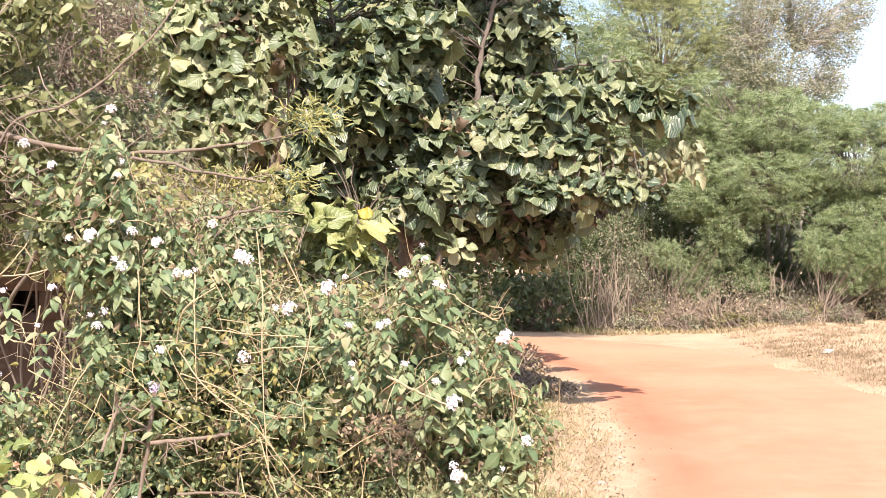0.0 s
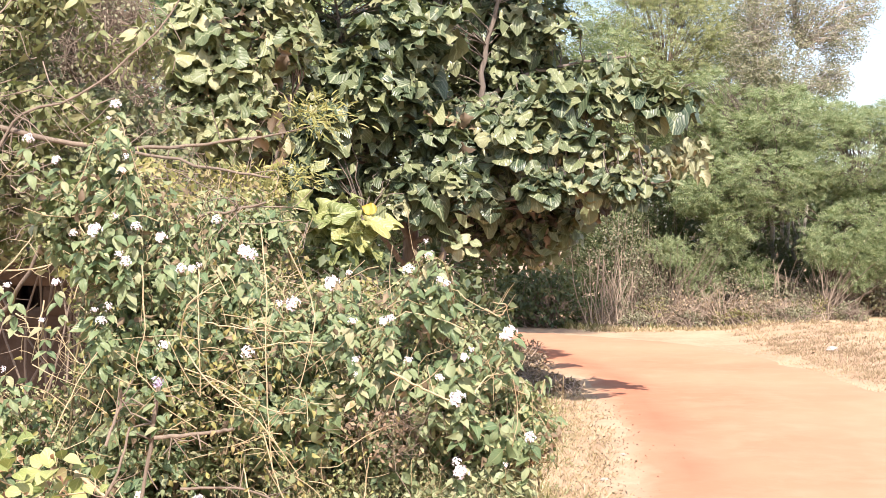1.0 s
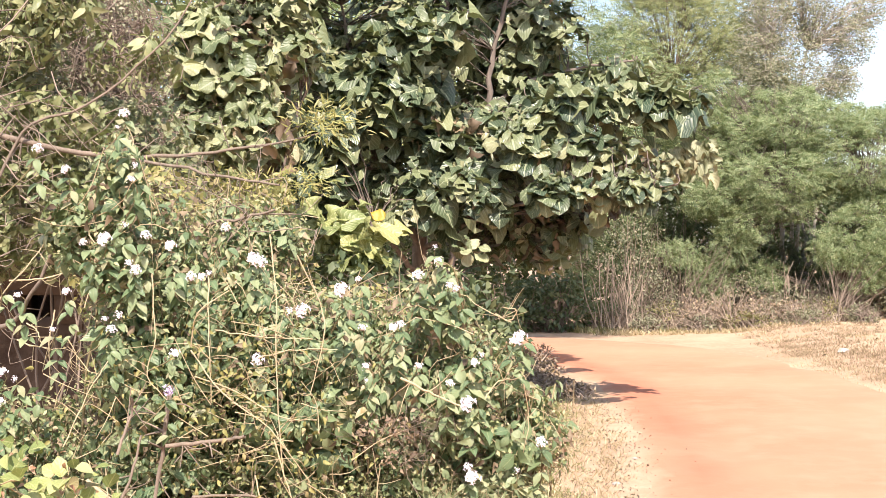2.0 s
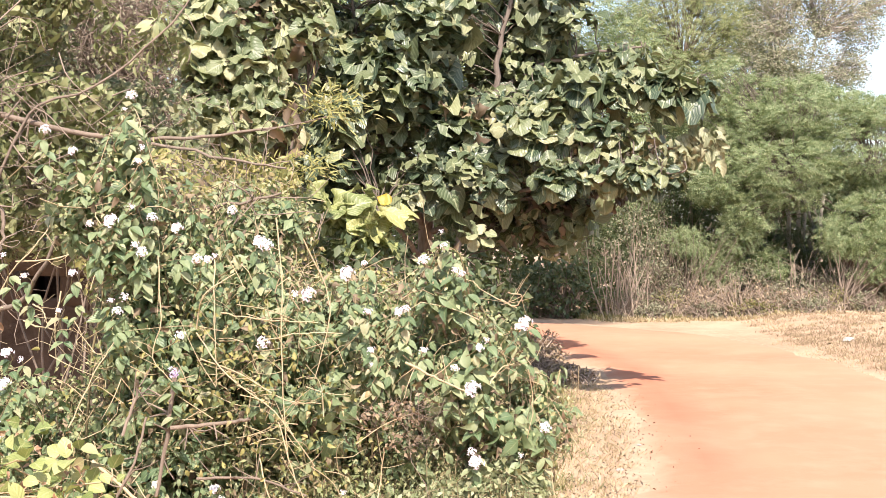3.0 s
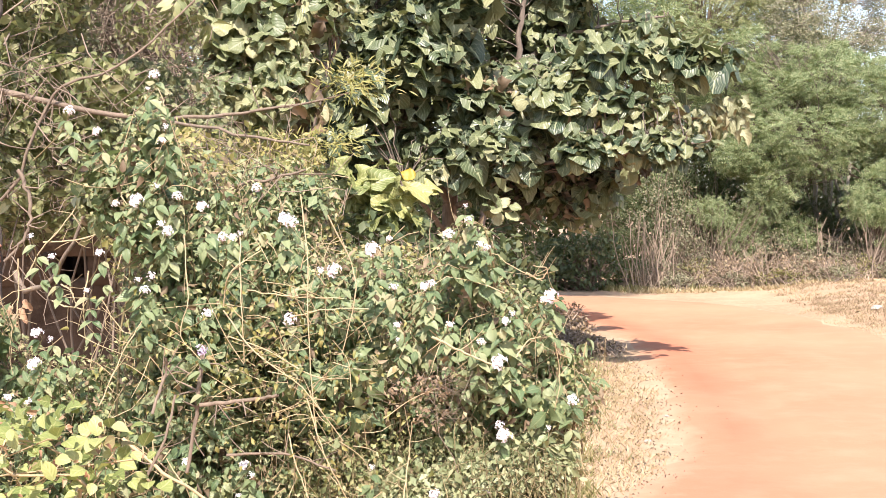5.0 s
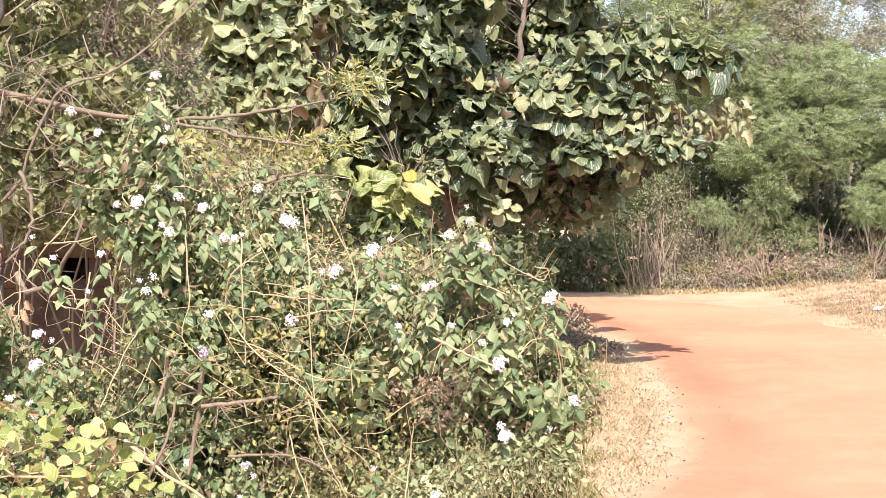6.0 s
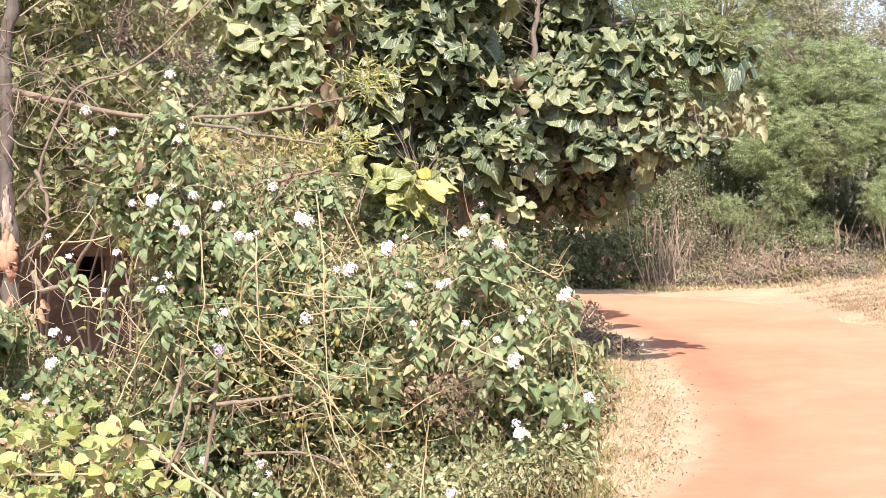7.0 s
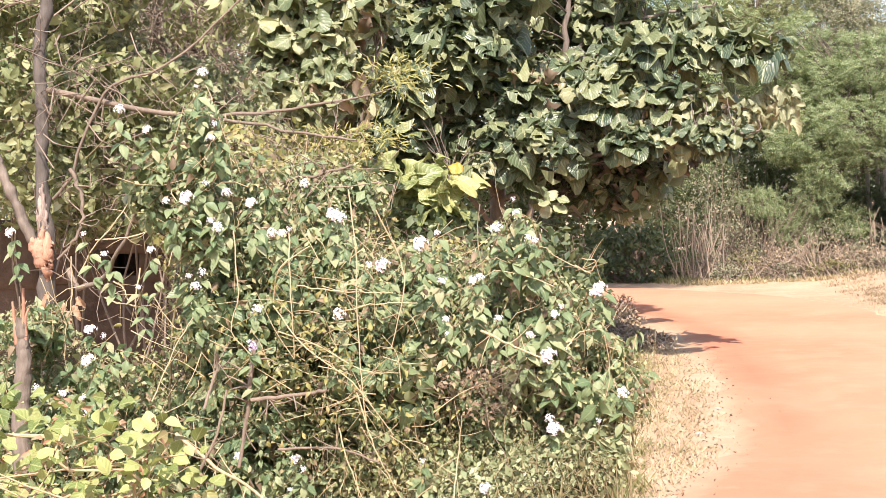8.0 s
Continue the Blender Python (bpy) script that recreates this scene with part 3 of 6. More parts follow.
BUSHES = [  # lobes of each bush: centre and radii
    [(-0.99, 4.05, 1.45, 0.18, 0.33, 0.32), (-1.40, 4.2, 0.58, 0.50, 0.6, 0.49), (-1.00, 3.72, 1.62, 0.10, 0.12, 0.28), (-1.17, 3.8, 1.62, 0.09, 0.12, 0.12), (-1.66, 4.0, 1.17, 0.10, 0.2, 0.09), (-1.78, 4.2, 0.66, 0.36, 0.5, 0.52)],
    [(-0.86, 4.15, 1.18, 0.36, 0.5, 0.47), (-0.90, 4.2, 0.55, 0.45, 0.6, 0.55), (-0.78, 4.45, 1.58, 0.26, 0.22, 0.17)],
    [(-0.45, 4.12, 1.05, 0.36, 0.5, 0.38), (-0.45, 4.2, 0.50, 0.42, 0.6, 0.52), (-0.46, 4.4, 1.28, 0.20, 0.22, 0.12)],
    [(-0.12, 4.07, 1.07, 0.28, 0.45, 0.34), (-0.25, 4.1, 0.48, 0.25, 0.5, 0.50), (-0.06, 3.75, 1.38, 0.10, 0.15, 0.14), (0.05, 3.85, 1.10, 0.16, 0.25, 0.22)],
    [(0.16, 3.85, 0.99, 0.19, 0.26, 0.15), (-0.10, 3.95, 0.42, 0.16, 0.26, 0.42), (0.03, 3.9, 0.85, 0.13, 0.2, 0.16)],
]
BUSH_LABELS = ["leafy lantana bush with white flower heads beside the creeper", "sprawling lantana bush threaded with dry tan stems",
               "lantana bush with drooping leaves and dry vines", "lantana bush with white flowers at the verge", "low lantana bush leaning over the dry verge"]


LEAF_MESHES = [Pile().add(*blade((0.03, 0.18, 0.275, 0.305, 0.28, 0.20, 0.09, 0.01), fold=f, droop=d, cols=3, pleat=0.05, wave=0.03)).mesh("leaf", M_LANTANA)
               for f, d in ((0.30, 0.30), (0.5, 0.55), (0.2, 0.2), (0.4, 0.75), (-0.15, 0.45))]


def lantana(lobes, label, heads):
    base = (lobes[1][0], lobes[1][1], 0.0)
    root = thing("lantana_bush", base, label, "bush", "lantana thicket")
    wood, dead = Pile(), Pile()
    area = sum(l[3] * l[5] for l in lobes)
    n = int(1060 * area / 0.25)
    tips, ways = in_lobes(int(n / 0.8), lobes, 0.45, 1.05, 0.6)
    tips, ways = clumped(tips, ways, 0.14, 0.8, base[0])
    ok = tips[:, 2] > 0.12
    tips, ways = tips[ok], ways[ok]
    place, axis, normal, size = shoots(wood, tips, ways, 0.14, 5, 0.039)
    kind = rng.random(len(place))
    kind[place[:, 1] > np.quantile(place[:, 1], 0.5)] = 0.9
    leaves = Pile()
    turn = leaf_turns(axis, normal, size)
    front = np.zeros(len(place), bool)
    front[np.argsort(place[:, 1] - 0.5 * size - 0.05 * place[:, 2])[:300]] = True
    for i in np.flatnonzero(front):
        piece("leaf", LEAF_MESHES[i % len(LEAF_MESHES)], root, place[i], turn[i])
    for lo, hi, shape in ((0.0, 0.5, LEAF), (0.5, 0.8, LEAF_CURL), (0.8, 1.0, LEAF_FLAT)):
        k = (kind >= lo) & (kind < hi) & ~front
        leaves.stamp(shape, place[k], turn[k])
    # canes from the foot
    for tip in tips[:: max(1, len(tips) // 34)]:
        foot = np.array([base[0] * 0.3 + tip[0] * 0.7 + rng.normal(0, 0.06), base[1] + rng.normal(0, 0.10), -0.02])
        stem_to(wood, foot, tip, 0.006, 0.0025, 0.12, 5, 8, 0.012)
    # fine dry stalks that stand and lie through the bush
    dry = Pile()
    m = int(210 * area / 0.25)
    p, w = in_lobes(m, lobes, 0.6, 1.06, 0.5)
    for a in p[p[:, 2] > 0.2]:
        d = unit(rng.normal(size=3) * [0.6, 0.35, 1.0])
        s = rng.uniform(0.04, 0.17)
        dry.tube(spline([a - d * s, a - d * s * 0.3 + rng.normal(0, 0.02, 3), a + d * s * 0.4 + rng.normal(0, 0.022, 3), a + d * s + rng.normal(0, 0.025, 3)], 6), (0.0019, 0.0008), 3)
    small = Pile()
    p, w = in_lobes(int(n * 6.0), lobes, 0.76, 1.06, 0.5)
    p, w = clumped(p, w, 0.09, 0.75, base[0])
    p = p[p[:, 2] > 0.25]
    small.stamp(CHIP, p, leaf_turns(rng.normal(size=(len(p), 3)) + [0, -0.2, -0.2], rng.normal(0, 0.6, (len(p), 3)) + [0, -0.5, 0.7], rng.uniform(0.009, 0.024, len(p))))
    part("small_foliage", small, M_WEED, root, "tiny leaves between the large ones", kind="stuff")
    part("stalk_tangle", dry, M_VINE, root, "fine dry tan stalks", kind="stuff")
    # withered leaves and seed stalks among the green
    m = int(n * 1.25)
    p, w = in_lobes(m, lobes, 0.6, 1.02)
    p = p[p[:, 2] > 0.1]
    dead.stamp(LEAF_CURL, p, leaf_turns(rng.normal(size=(len(p), 3)) + [0, 0, -0.8], rng.normal(size=(len(p), 3)), rng.uniform(0.012, 0.04, len(p))))
    part("stem_mass", wood, M_STEM, root, "thin green-brown stems", kind="stuff")
    part("foliage", leaves, M_LANTANA, root, "drooping veined green leaves", kind="stuff")
    part("withered_foliage", dead, M_DEAD, root, "curled brown leaves", kind="stuff")
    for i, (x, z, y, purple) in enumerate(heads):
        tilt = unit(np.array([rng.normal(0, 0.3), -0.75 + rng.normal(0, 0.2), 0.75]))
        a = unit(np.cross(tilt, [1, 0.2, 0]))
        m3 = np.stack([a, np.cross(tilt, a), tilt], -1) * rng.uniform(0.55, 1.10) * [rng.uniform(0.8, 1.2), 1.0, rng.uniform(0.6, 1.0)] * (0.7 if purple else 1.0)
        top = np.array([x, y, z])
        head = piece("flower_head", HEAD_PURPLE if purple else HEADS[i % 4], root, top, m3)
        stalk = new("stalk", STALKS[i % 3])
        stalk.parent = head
        for k in range(8):
            o = unit(np.array([math.cos(k * 1.6 + i), -0.4, math.sin(k * 1.6 + i) * 0.3 - 0.4]))
            leaves_extra.append((top - tilt * 0.035 - [0, 0, 0.035 * (k // 2)] + [0, 0.012 * (k // 2), 0], o, rng.uniform(0.028, 0.05)))
    if leaves_extra:
        p, o, s = (np.array(q) for q in zip(*leaves_extra))
        part("collar_foliage", Pile().stamp(LEAF, p, leaf_turns(o, np.tile([0, -0.5, 1.0], (len(p), 1)), s)), M_LANTANA, root, kind="stuff")
        leaves_extra.clear()
    return root


leaves_extra = []
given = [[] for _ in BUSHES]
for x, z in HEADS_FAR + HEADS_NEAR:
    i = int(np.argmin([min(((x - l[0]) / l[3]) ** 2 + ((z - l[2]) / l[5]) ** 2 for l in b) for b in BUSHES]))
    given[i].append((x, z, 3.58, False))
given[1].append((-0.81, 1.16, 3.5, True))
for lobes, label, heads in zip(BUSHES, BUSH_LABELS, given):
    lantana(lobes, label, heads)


def dry_vine(points, thick, label, material=M_VINE, y=3.54):
    """A dead stem lying over the thicket, with a few short side twigs."""
    pts = [(x, y + rng.uniform(-0.02, 0.04), z) for x, z in points]
    root = thing("dead_vine", pts[-1], label, "vine", "dead vines over the thicket")
    line = spline(pts, 13, 0.0012)
    part("main_stem", Pile().tube(line, (thick, thick * 0.7), 6), material, root)
    twigs = Pile()
    for i in rng.integers(2, 11, 6):
        d = unit(rng.normal(size=3) * [1, 0.4, 1])
        twigs.tube(spline([line[i], line[i] + d * 0.04, line[i] + d * 0.08 + [0, 0, rng.normal(0, 0.015)]], 4), (thick * 0.5, thick * 0.25), 3)
    part("twig_mass", twigs, material, root, kind="stuff")
    return root


VINES_HIGH = [[(-0.53, 1.60), (-0.51, 1.45), (-0.51, 1.24), (-0.50, 1.03), (-0.49, 0.9)], [(-0.71, 1.48), (-0.70, 1.31), (-0.70, 1.12)],
              [(-0.45, 1.54), (-0.39, 1.40), (-0.38, 1.30), (-0.42, 1.14)], [(-0.68, 1.33), (-0.56, 1.31), (-0.41, 1.30)],
              [(-0.56, 1.25), (-0.46, 1.27), (-0.34, 1.27)], [(-0.87, 1.49), (-0.86, 1.31), (-0.88, 1.20), (-0.82, 1.12)],
              [(-0.76, 1.28), (-0.75, 1.34), (-0.72, 1.39), (-0.65, 1.44)], [(-1.12, 1.00), (-1.05, 1.16), (-1.0, 1.24)],
              [(0.11, 1.37), (0.15, 1.35), (0.17, 1.38), (0.13, 1.39)], [(-0.16, 1.19), (-0.08, 1.15), (0.01, 1.11)], [(0.08, 1.13), (0.11, 1.17), (0.15, 1.185)]]
VINES_LOW = [[(-0.74, 1.2), (-0.63, 1.15), (-0.50, 1.08), (-0.40, 1.07)], [(-0.76, 1.27), (-0.66, 1.15), (-0.53, 1.05), (-0.42, 0.89)],
             [(-1.06, 0.90), (-0.93, 0.81), (-0.82, 0.73), (-0.7, 0.6)], [(-0.58, 0.91), (-0.55, 0.81), (-0.50, 0.68)], [(-0.52, 1.02), (-0.47, 0.86), (-0.40, 0.70)],
             [(-0.83, 1.0), (-0.69, 1.01), (-0.60, 1.03)], [(-0.75, 0.86), (-0.59, 0.85), (-0.44, 0.81)], [(-0.96, 0.98), (-0.93, 1.09), (-0.92, 1.14)],
             [(-0.25, 0.70), (-0.23, 0.85), (-0.22, 0.95)], [(-0.82, 1.17), (-0.835, 1.04), (-0.85, 0.94), (-0.875, 0.80)], [(-0.98, 0.80), (-0.93, 0.90), (-0.90, 1.03)]]
for i, pts in enumerate(VINES_HIGH):
    dry_vine(pts, 0.0022 if i != 9 else 0.004, "thin dry tan stem over the green leaves")
for i, pts in enumerate(VINES_LOW):
    thick = {2: 0.006, 5: 0.007, 9: 0.008, 10: 0.005, 6: 0.0045, 7: 0.005}.get(i, 0.0024)
    dry_vine(pts, thick, "thick brown dead branch in the thicket" if thick > 0.0055 else "dry tan stem lying across the bush", M_REDDISH if i in (5, 6, 7, 9, 10) else M_VINE)


for pts in ([(-1.65, 1.45), (-1.51, 1.46), (-1.40, 1.50)], [(-1.49, 1.34), (-1.50, 1.22), (-1.51, 1.08)], [(-1.60, 1.29), (-1.56, 1.27), (-1.53, 1.22)],
            [(-1.63, 1.23), (-1.57, 1.21), (-1.53, 1.2), (-1.47, 1.19)], [(-1.75, 1.39), (-1.752, 1.27), (-1.76, 1.12)], [(-1.72, 1.33), (-1.66, 1.42), (-1.58, 1.50), (-1.50, 1.62)]):
    dry_vine(pts, 0.0032, "thin pale dead stem before the mud wall", y=4.6)


def undergrowth(lobes, count, size, label, material, shape=LEAF_FLAT, twig=0.002):
    """Small-leaved weeds that fill the lower thicket."""
    c = lobes[0]
    root = thing("undergrowth_weed", (c[0], c[1], 0), label, "weed", "weeds in the thicket")
    wood = Pile()
    tips, ways = in_lobes(count // 8, lobes, 0.3, 1.0, 0.7)
    ok = tips[:, 2] > 0.05
    place, axis, normal, sz = shoots(wood, tips[ok], ways[ok], 0.15, 4, size, twig)
    for tip in tips[ok][::12]:
        stem_to(wood, (tip[0] * 0.9 + c[0] * 0.1, tip[1], -0.02), tip, 0.004, 0.0015, 0.03, 4, 5)
    part("stem_mass", wood, M_STEM, root, kind="stuff")
    part("foliage", Pile().stamp(shape, place, leaf_turns(axis, normal, sz)), material, root, kind="stuff")
    return root


undergrowth([(-0.55, 4.3, 0.7, 0.55, 0.6, 0.55)], 9000, 0.024, "small-leaved green weeds under the lantana", M_WEED)
undergrowth([(-0.14, 3.80, 0.74, 0.26, 0.14, 0.20), (-0.4, 3.76, 0.72, 0.25, 0.12, 0.2), (-0.02, 3.78, 0.84, 0.16, 0.1, 0.12)], 9000, 0.019, "pale fine-leaved weeds in front of the lantana", M_WEED, CHIP, 0.0012)
undergrowth([(-1.25, 4.4, 0.6, 0.50, 0.6, 0.5)], 7000, 0.026, "small-leaved weeds beneath the leafy bush", M_WEED)
undergrowth([(0.10, 3.72, 0.62, 0.14, 0.12, 0.22), (0.0, 3.7, 0.5, 0.18, 0.12, 0.25)], 4200, 0.022, "small-leaved weeds at the foot of the low bush", M_WEED)
undergrowth([(-0.18, 4.05, 0.52, 0.26, 0.42, 0.40)], 6500, 0.020, "fine grey-green weeds at the verge's edge", M_WEED)
undergrowth([(0.14, 3.66, 0.80, 0.14, 0.10, 0.12), (0.0, 3.66, 0.74, 0.20, 0.10, 0.12), (-0.2, 3.66, 0.70, 0.2, 0.1, 0.10)], 11000, 0.027, "pale fine-leaved weeds spilling onto the verge", M_SAGE, LEAF_FLAT, 0.0010)
undergrowth([(0.12, 3.63, 0.78, 0.13, 0.07, 0.11), (-0.05, 3.63, 0.72, 0.16, 0.07, 0.10)], 8000, 0.023, "pale seeding weeds at the thicket's foot", M_SAGE, LEAF_FLAT, 0.0010)


def stalk_clump(centre, spread, count, long, label):
    """Dry grass stalks gone to straw, standing and lodged through the thicket, fanning from a foot."""
    root = thing("dry_stalk_clump", (centre[0], centre[1], 0), label, "stalks", "dead vines over the thicket")
    pile = Pile()
    for _ in range(count):
        foot = np.array(centre) + rng.normal(0, 1, 3) * spread * [1, 0.25, 0.8]
        lean = unit(np.array([rng.normal(0, 0.8), rng.normal(-0.1, 0.12), rng.uniform(-0.5, 1.0)]))
        size = long * rng.uniform(0.4, 1.1)
        bend = np.array([rng.normal(0, 0.3), 0, rng.normal(-0.15, 0.25)]) * size
        pile.tube(spline([foot, foot + lean * size * 0.5, foot + lean * size + bend * 0.6], 8), (0.0018, 0.0007), 4)
    part("stalk_tangle", pile, M_VINE, root, kind="stuff")
    n = count * 9
    p = np.array(centre) + rng.normal(0, 1, (n, 3)) * spread * [1.2, 0.25, 1.0]
    part("withered_foliage", Pile().stamp(LEAF_CURL, p, leaf_turns(rng.normal(size=(n, 3)) + [0, 0, -0.7], rng.normal(0, 0.6, (n, 3)) + [0, -0.6, 0.5], rng.uniform(0.010, 0.026, n))), M_TANGLE, root, kind="stuff")


stalk_clump((-0.62, 3.60, 1.20), 0.11, 22, 0.20, "tangle of dry tan stalks lodged in the bush")
stalk_clump((-0.66, 3.60, 1.04), 0.11, 16, 0.16, "dry straw stalks fanning through the leaves")
stalk_clump((-0.45, 3.60, 0.92), 0.12, 14, 0.18, "dry straw stalks over the lower bush")
stalk_clump((-1.0, 3.60, 1.12), 0.10, 10, 0.18, "brown dead stalks below the leafy bush")
twig_patch = [(-0.11, 3.61, 1.05, 0.13, 0.06, 0.05), (-0.22, 3.62, 1.02, 0.10, 0.05, 0.05), (-0.14, 3.62, 0.95, 0.10, 0.05, 0.04)]


# ---- yellow-green creeper ----
def creeper():
    root = thing("creeper", (-1.15, 3.0, 0), "sunlit yellow-green creeper with round leaves", "creeper")
    lobes = [(-1.32, 3.02, 0.86, 0.26, 0.18, 0.25), (-1.08, 3.0, 0.90, 0.18, 0.16, 0.20), (-0.93, 3.0, 0.86, 0.12, 0.14, 0.18), (-1.1, 3.05, 0.5, 0.4, 0.22, 0.3), (-1.55, 3.1, 0.7, 0.25, 0.2, 0.35)]
    wood = Pile()
    for _ in range(26):
        a, _o = in_lobes(3, lobes, 0.4, 1.0)
        wood.tube(spline([(-1.15 + rng.normal(0, 0.15), 3.05, 0), *a[np.argsort(a[:, 2])]], 14, 0.004), (0.006, 0.002), 4)
    part("runner_mass", wood, M_DRY_STEM, root, "thin tan runners", kind="stuff")
    shapes = [Pile().add(s[0], s[1], s[2]).mesh("leaf", M_CREEPER) for s in
              (ROUND, blade((0.10, 0.40, 0.40, 0.24, 0.02), fold=0.5, droop=0.1), blade((0.08, 0.34, 0.40, 0.33, 0.05), fold=0.15, droop=0.4))]
    p, w = in_lobes(1150, lobes, 0.6, 1.05)
    near = np.argsort(p[:, 1] - 0.3 * p[:, 2])
    axis = w * 0.5 + rng.normal(0, 0.6, (len(p), 3)) + [0, -0.3, -0.1]
    normal = rng.normal(0, 0.5, (len(p), 3)) + [0, -0.6, 0.9]
    size = rng.uniform(0.022, 0.055, len(p))
    turn = leaf_turns(axis, normal, size)
    for k, i in enumerate(near[:290]):
        piece("leaf", shapes[k % 3], root, p[i], turn[i])
    rest = near[290:]
    q, _w = in_lobes(420, lobes, 0.75, 1.06)
    dry = Pile().stamp(LEAF_CURL, q, leaf_turns(rng.normal(size=(420, 3)) + [0, -0.3, -0.3], rng.normal(size=(420, 3)) + [0, -0.6, 0.6], rng.uniform(0.010, 0.030, 420)))
    part("withered_foliage", dry, M_RUST, root, "small rusty dry leaves", kind="stuff")
    part("inner_foliage", Pile().stamp(ROUND, p[rest], turn[rest]), M_CREEPER, root, kind="stuff")


creeper()


# ---- thin tree with the broken orange fork ----
def thin_tree():
    root = thing("slender_tree", (-2.2, 5.5, 0), "slender dark-barked tree with long bare arching branches", "tree")
    trunk = Pile().tube(spline([(-2.24, 5.5, -0.05), (-2.22, 5.5, 0.6), (-2.20, 5.5, 1.34), (-2.21, 5.5, 1.68), (-2.20, 5.5, 2.0), (-2.20, 5.5, 2.3), (-2.14, 5.5, 2.6), (-2.1, 5.5, 3.3)], 90, 0.002), (0.046, 0.038, 0.029, 0.026, 0.016), 14)
    roughen(trunk, 0.012)
    stem = part("trunk", trunk, M_DARK_BARK, root, "rough dark brown trunk")
    second = Pile().tube(spline([(-2.2, 5.49, 1.33), (-2.26, 5.48, 1.45), (-2.34, 5.46, 1.66), (-2.41, 5.45, 1.86), (-2.5, 5.45, 2.3), (-2.55, 5.5, 3.0)], 50, 0.002), (0.028, 0.022, 0.010), 10)
    roughen(second, 0.010)
    part("second_stem", second, M_TRUNK, root, "slanting grey-brown stem")
    wound = Pile()
    for x0, z0, x1, z1, r in ((-2.20, 1.18, -2.23, 1.42, 0.020), (-2.19, 1.20, -2.18, 1.47, 0.018), (-2.215, 1.22, -2.21, 1.45, 0.022), (-2.18, 1.24, -2.155, 1.40, 0.013), (-2.22, 1.26, -2.255, 1.44, 0.014), (-2.20, 1.30, -2.20, 1.52, 0.011), (-2.19, 1.12, -2.17, 1.30, 0.016)):
        z0, z1, r = 1.38 + (z0 - 1.32) * 0.62, 1.38 + (z1 - 1.32) * 0.62, r * 1.45
        wound.tube(spline([(x0, 5.475, z0), ((x0 + x1) / 2, 5.452, (z0 + z1) / 2), (x1, 5.462, z1)], 12, 0.003), (r * 0.4, r, r, r * 0.15), 7)
        roughen(wound, 0.006, 40)
    sub_part("torn_fork", wound, M_RED_WOOD, stem, "torn fork of bare orange wood")
    pale = Pile()
    for x, z0, z1, r in ((-2.215, 1.44, 1.68, 0.009), (-2.20, 1.42, 1.74, 0.011), (-2.188, 1.45, 1.62, 0.008), (-2.208, 1.50, 1.71, 0.008), (-2.225, 1.46, 1.58, 0.007)):
        pale.tube(spline([(x, 5.480, z0), (x + 0.004, 5.467, (z0 + z1) / 2), (x - 0.004, 5.478, z1)], 16, 0.002), (r * 0.5, r, r * 0.8, r * 0.1), 7)
        roughen(pale, 0.005, 50)
    sub_part("peeled_bark", pale, M_PEELED, stem, "peeled pale strips of bark")
    for k, (x, z, s) in enumerate(((-2.07, 1.17, 0.09), (-2.02, 1.15, 0.08), (-2.11, 1.13, 0.10), (-2.05, 1.10, 0.07), (-2.00, 1.19, 0.06), (-2.13, 1.20, 0.08), (-2.09, 1.06, 0.07))):
        curl = Pile().add(*TEAK_CURL[k % 4]).mesh("withered_leaf", M_RUST)
        piece("withered_leaf", curl, root, (x, 5.33, z), leaf_turns(np.array([[0.5 * math.sin(k * 2.1), -0.3, -0.8]]), np.array([[0.3 * math.cos(k), -1.0, 0.5]]), [s])[0], "curled rust-pink leaf")
    arms = [([(-2.17, 5.5, 2.11), (-1.95, 5.5, 2.06), (-1.77, 5.5, 2.01), (-1.54, 5.5, 1.98), (-1.45, 5.5, 1.97), (-1.23, 5.5, 1.98), (-1.05, 5.5, 1.99), (-0.85, 5.5, 2.02), (-0.60, 5.5, 2.07)], 0.015, 0.004, "long reddish-brown arching branch"),
            ([(-1.52, 5.5, 1.98), (-1.37, 5.15, 1.94), (-0.93, 4.8, 1.85), (-0.66, 4.68, 1.8)], 0.009, 0.004, "thin reddish side branch"),
            ([(-1.52, 5.5, 1.975), (-1.36, 5.52, 1.90), (-1.16, 5.53, 1.86), (-0.90, 5.54, 1.84)], 0.006, 0.003, ""),
            ([(-1.02, 4.6, 1.60), (-0.99, 4.3, 1.62), (-0.92, 4.2, 1.63), (-0.73, 4.15, 1.66), (-0.60, 4.15, 1.69)], 0.008, 0.004, "straight tan side shoot"),
            ([(-2.16, 5.5, 1.62), (-2.07, 5.47, 1.70), (-1.95, 5.45, 1.98), (-1.84, 5.45, 2.12), (-1.61, 5.45, 2.19), (-1.42, 5.45, 2.34), (-1.25, 5.45, 2.50), (-1.1, 5.5, 2.75)], 0.008, 0.0035, "crooked branch bending upward"),
            ([(-2.08, 5.45, 1.30), (-1.98, 5.3, 1.23), (-1.84, 5.2, 1.27), (-1.72, 5.1, 1.41), (-1.57, 5.0, 1.61), (-1.41, 5.0, 1.65)], 0.014, 0.005, "low pale branch"),
            ([(-2.06, 5.45, 1.75), (-2.0, 5.44, 1.6), (-2.03, 5.42, 1.45), (-2.12, 5.42, 1.35)], 0.010, 0.006, "")]
    twigs = Pile()
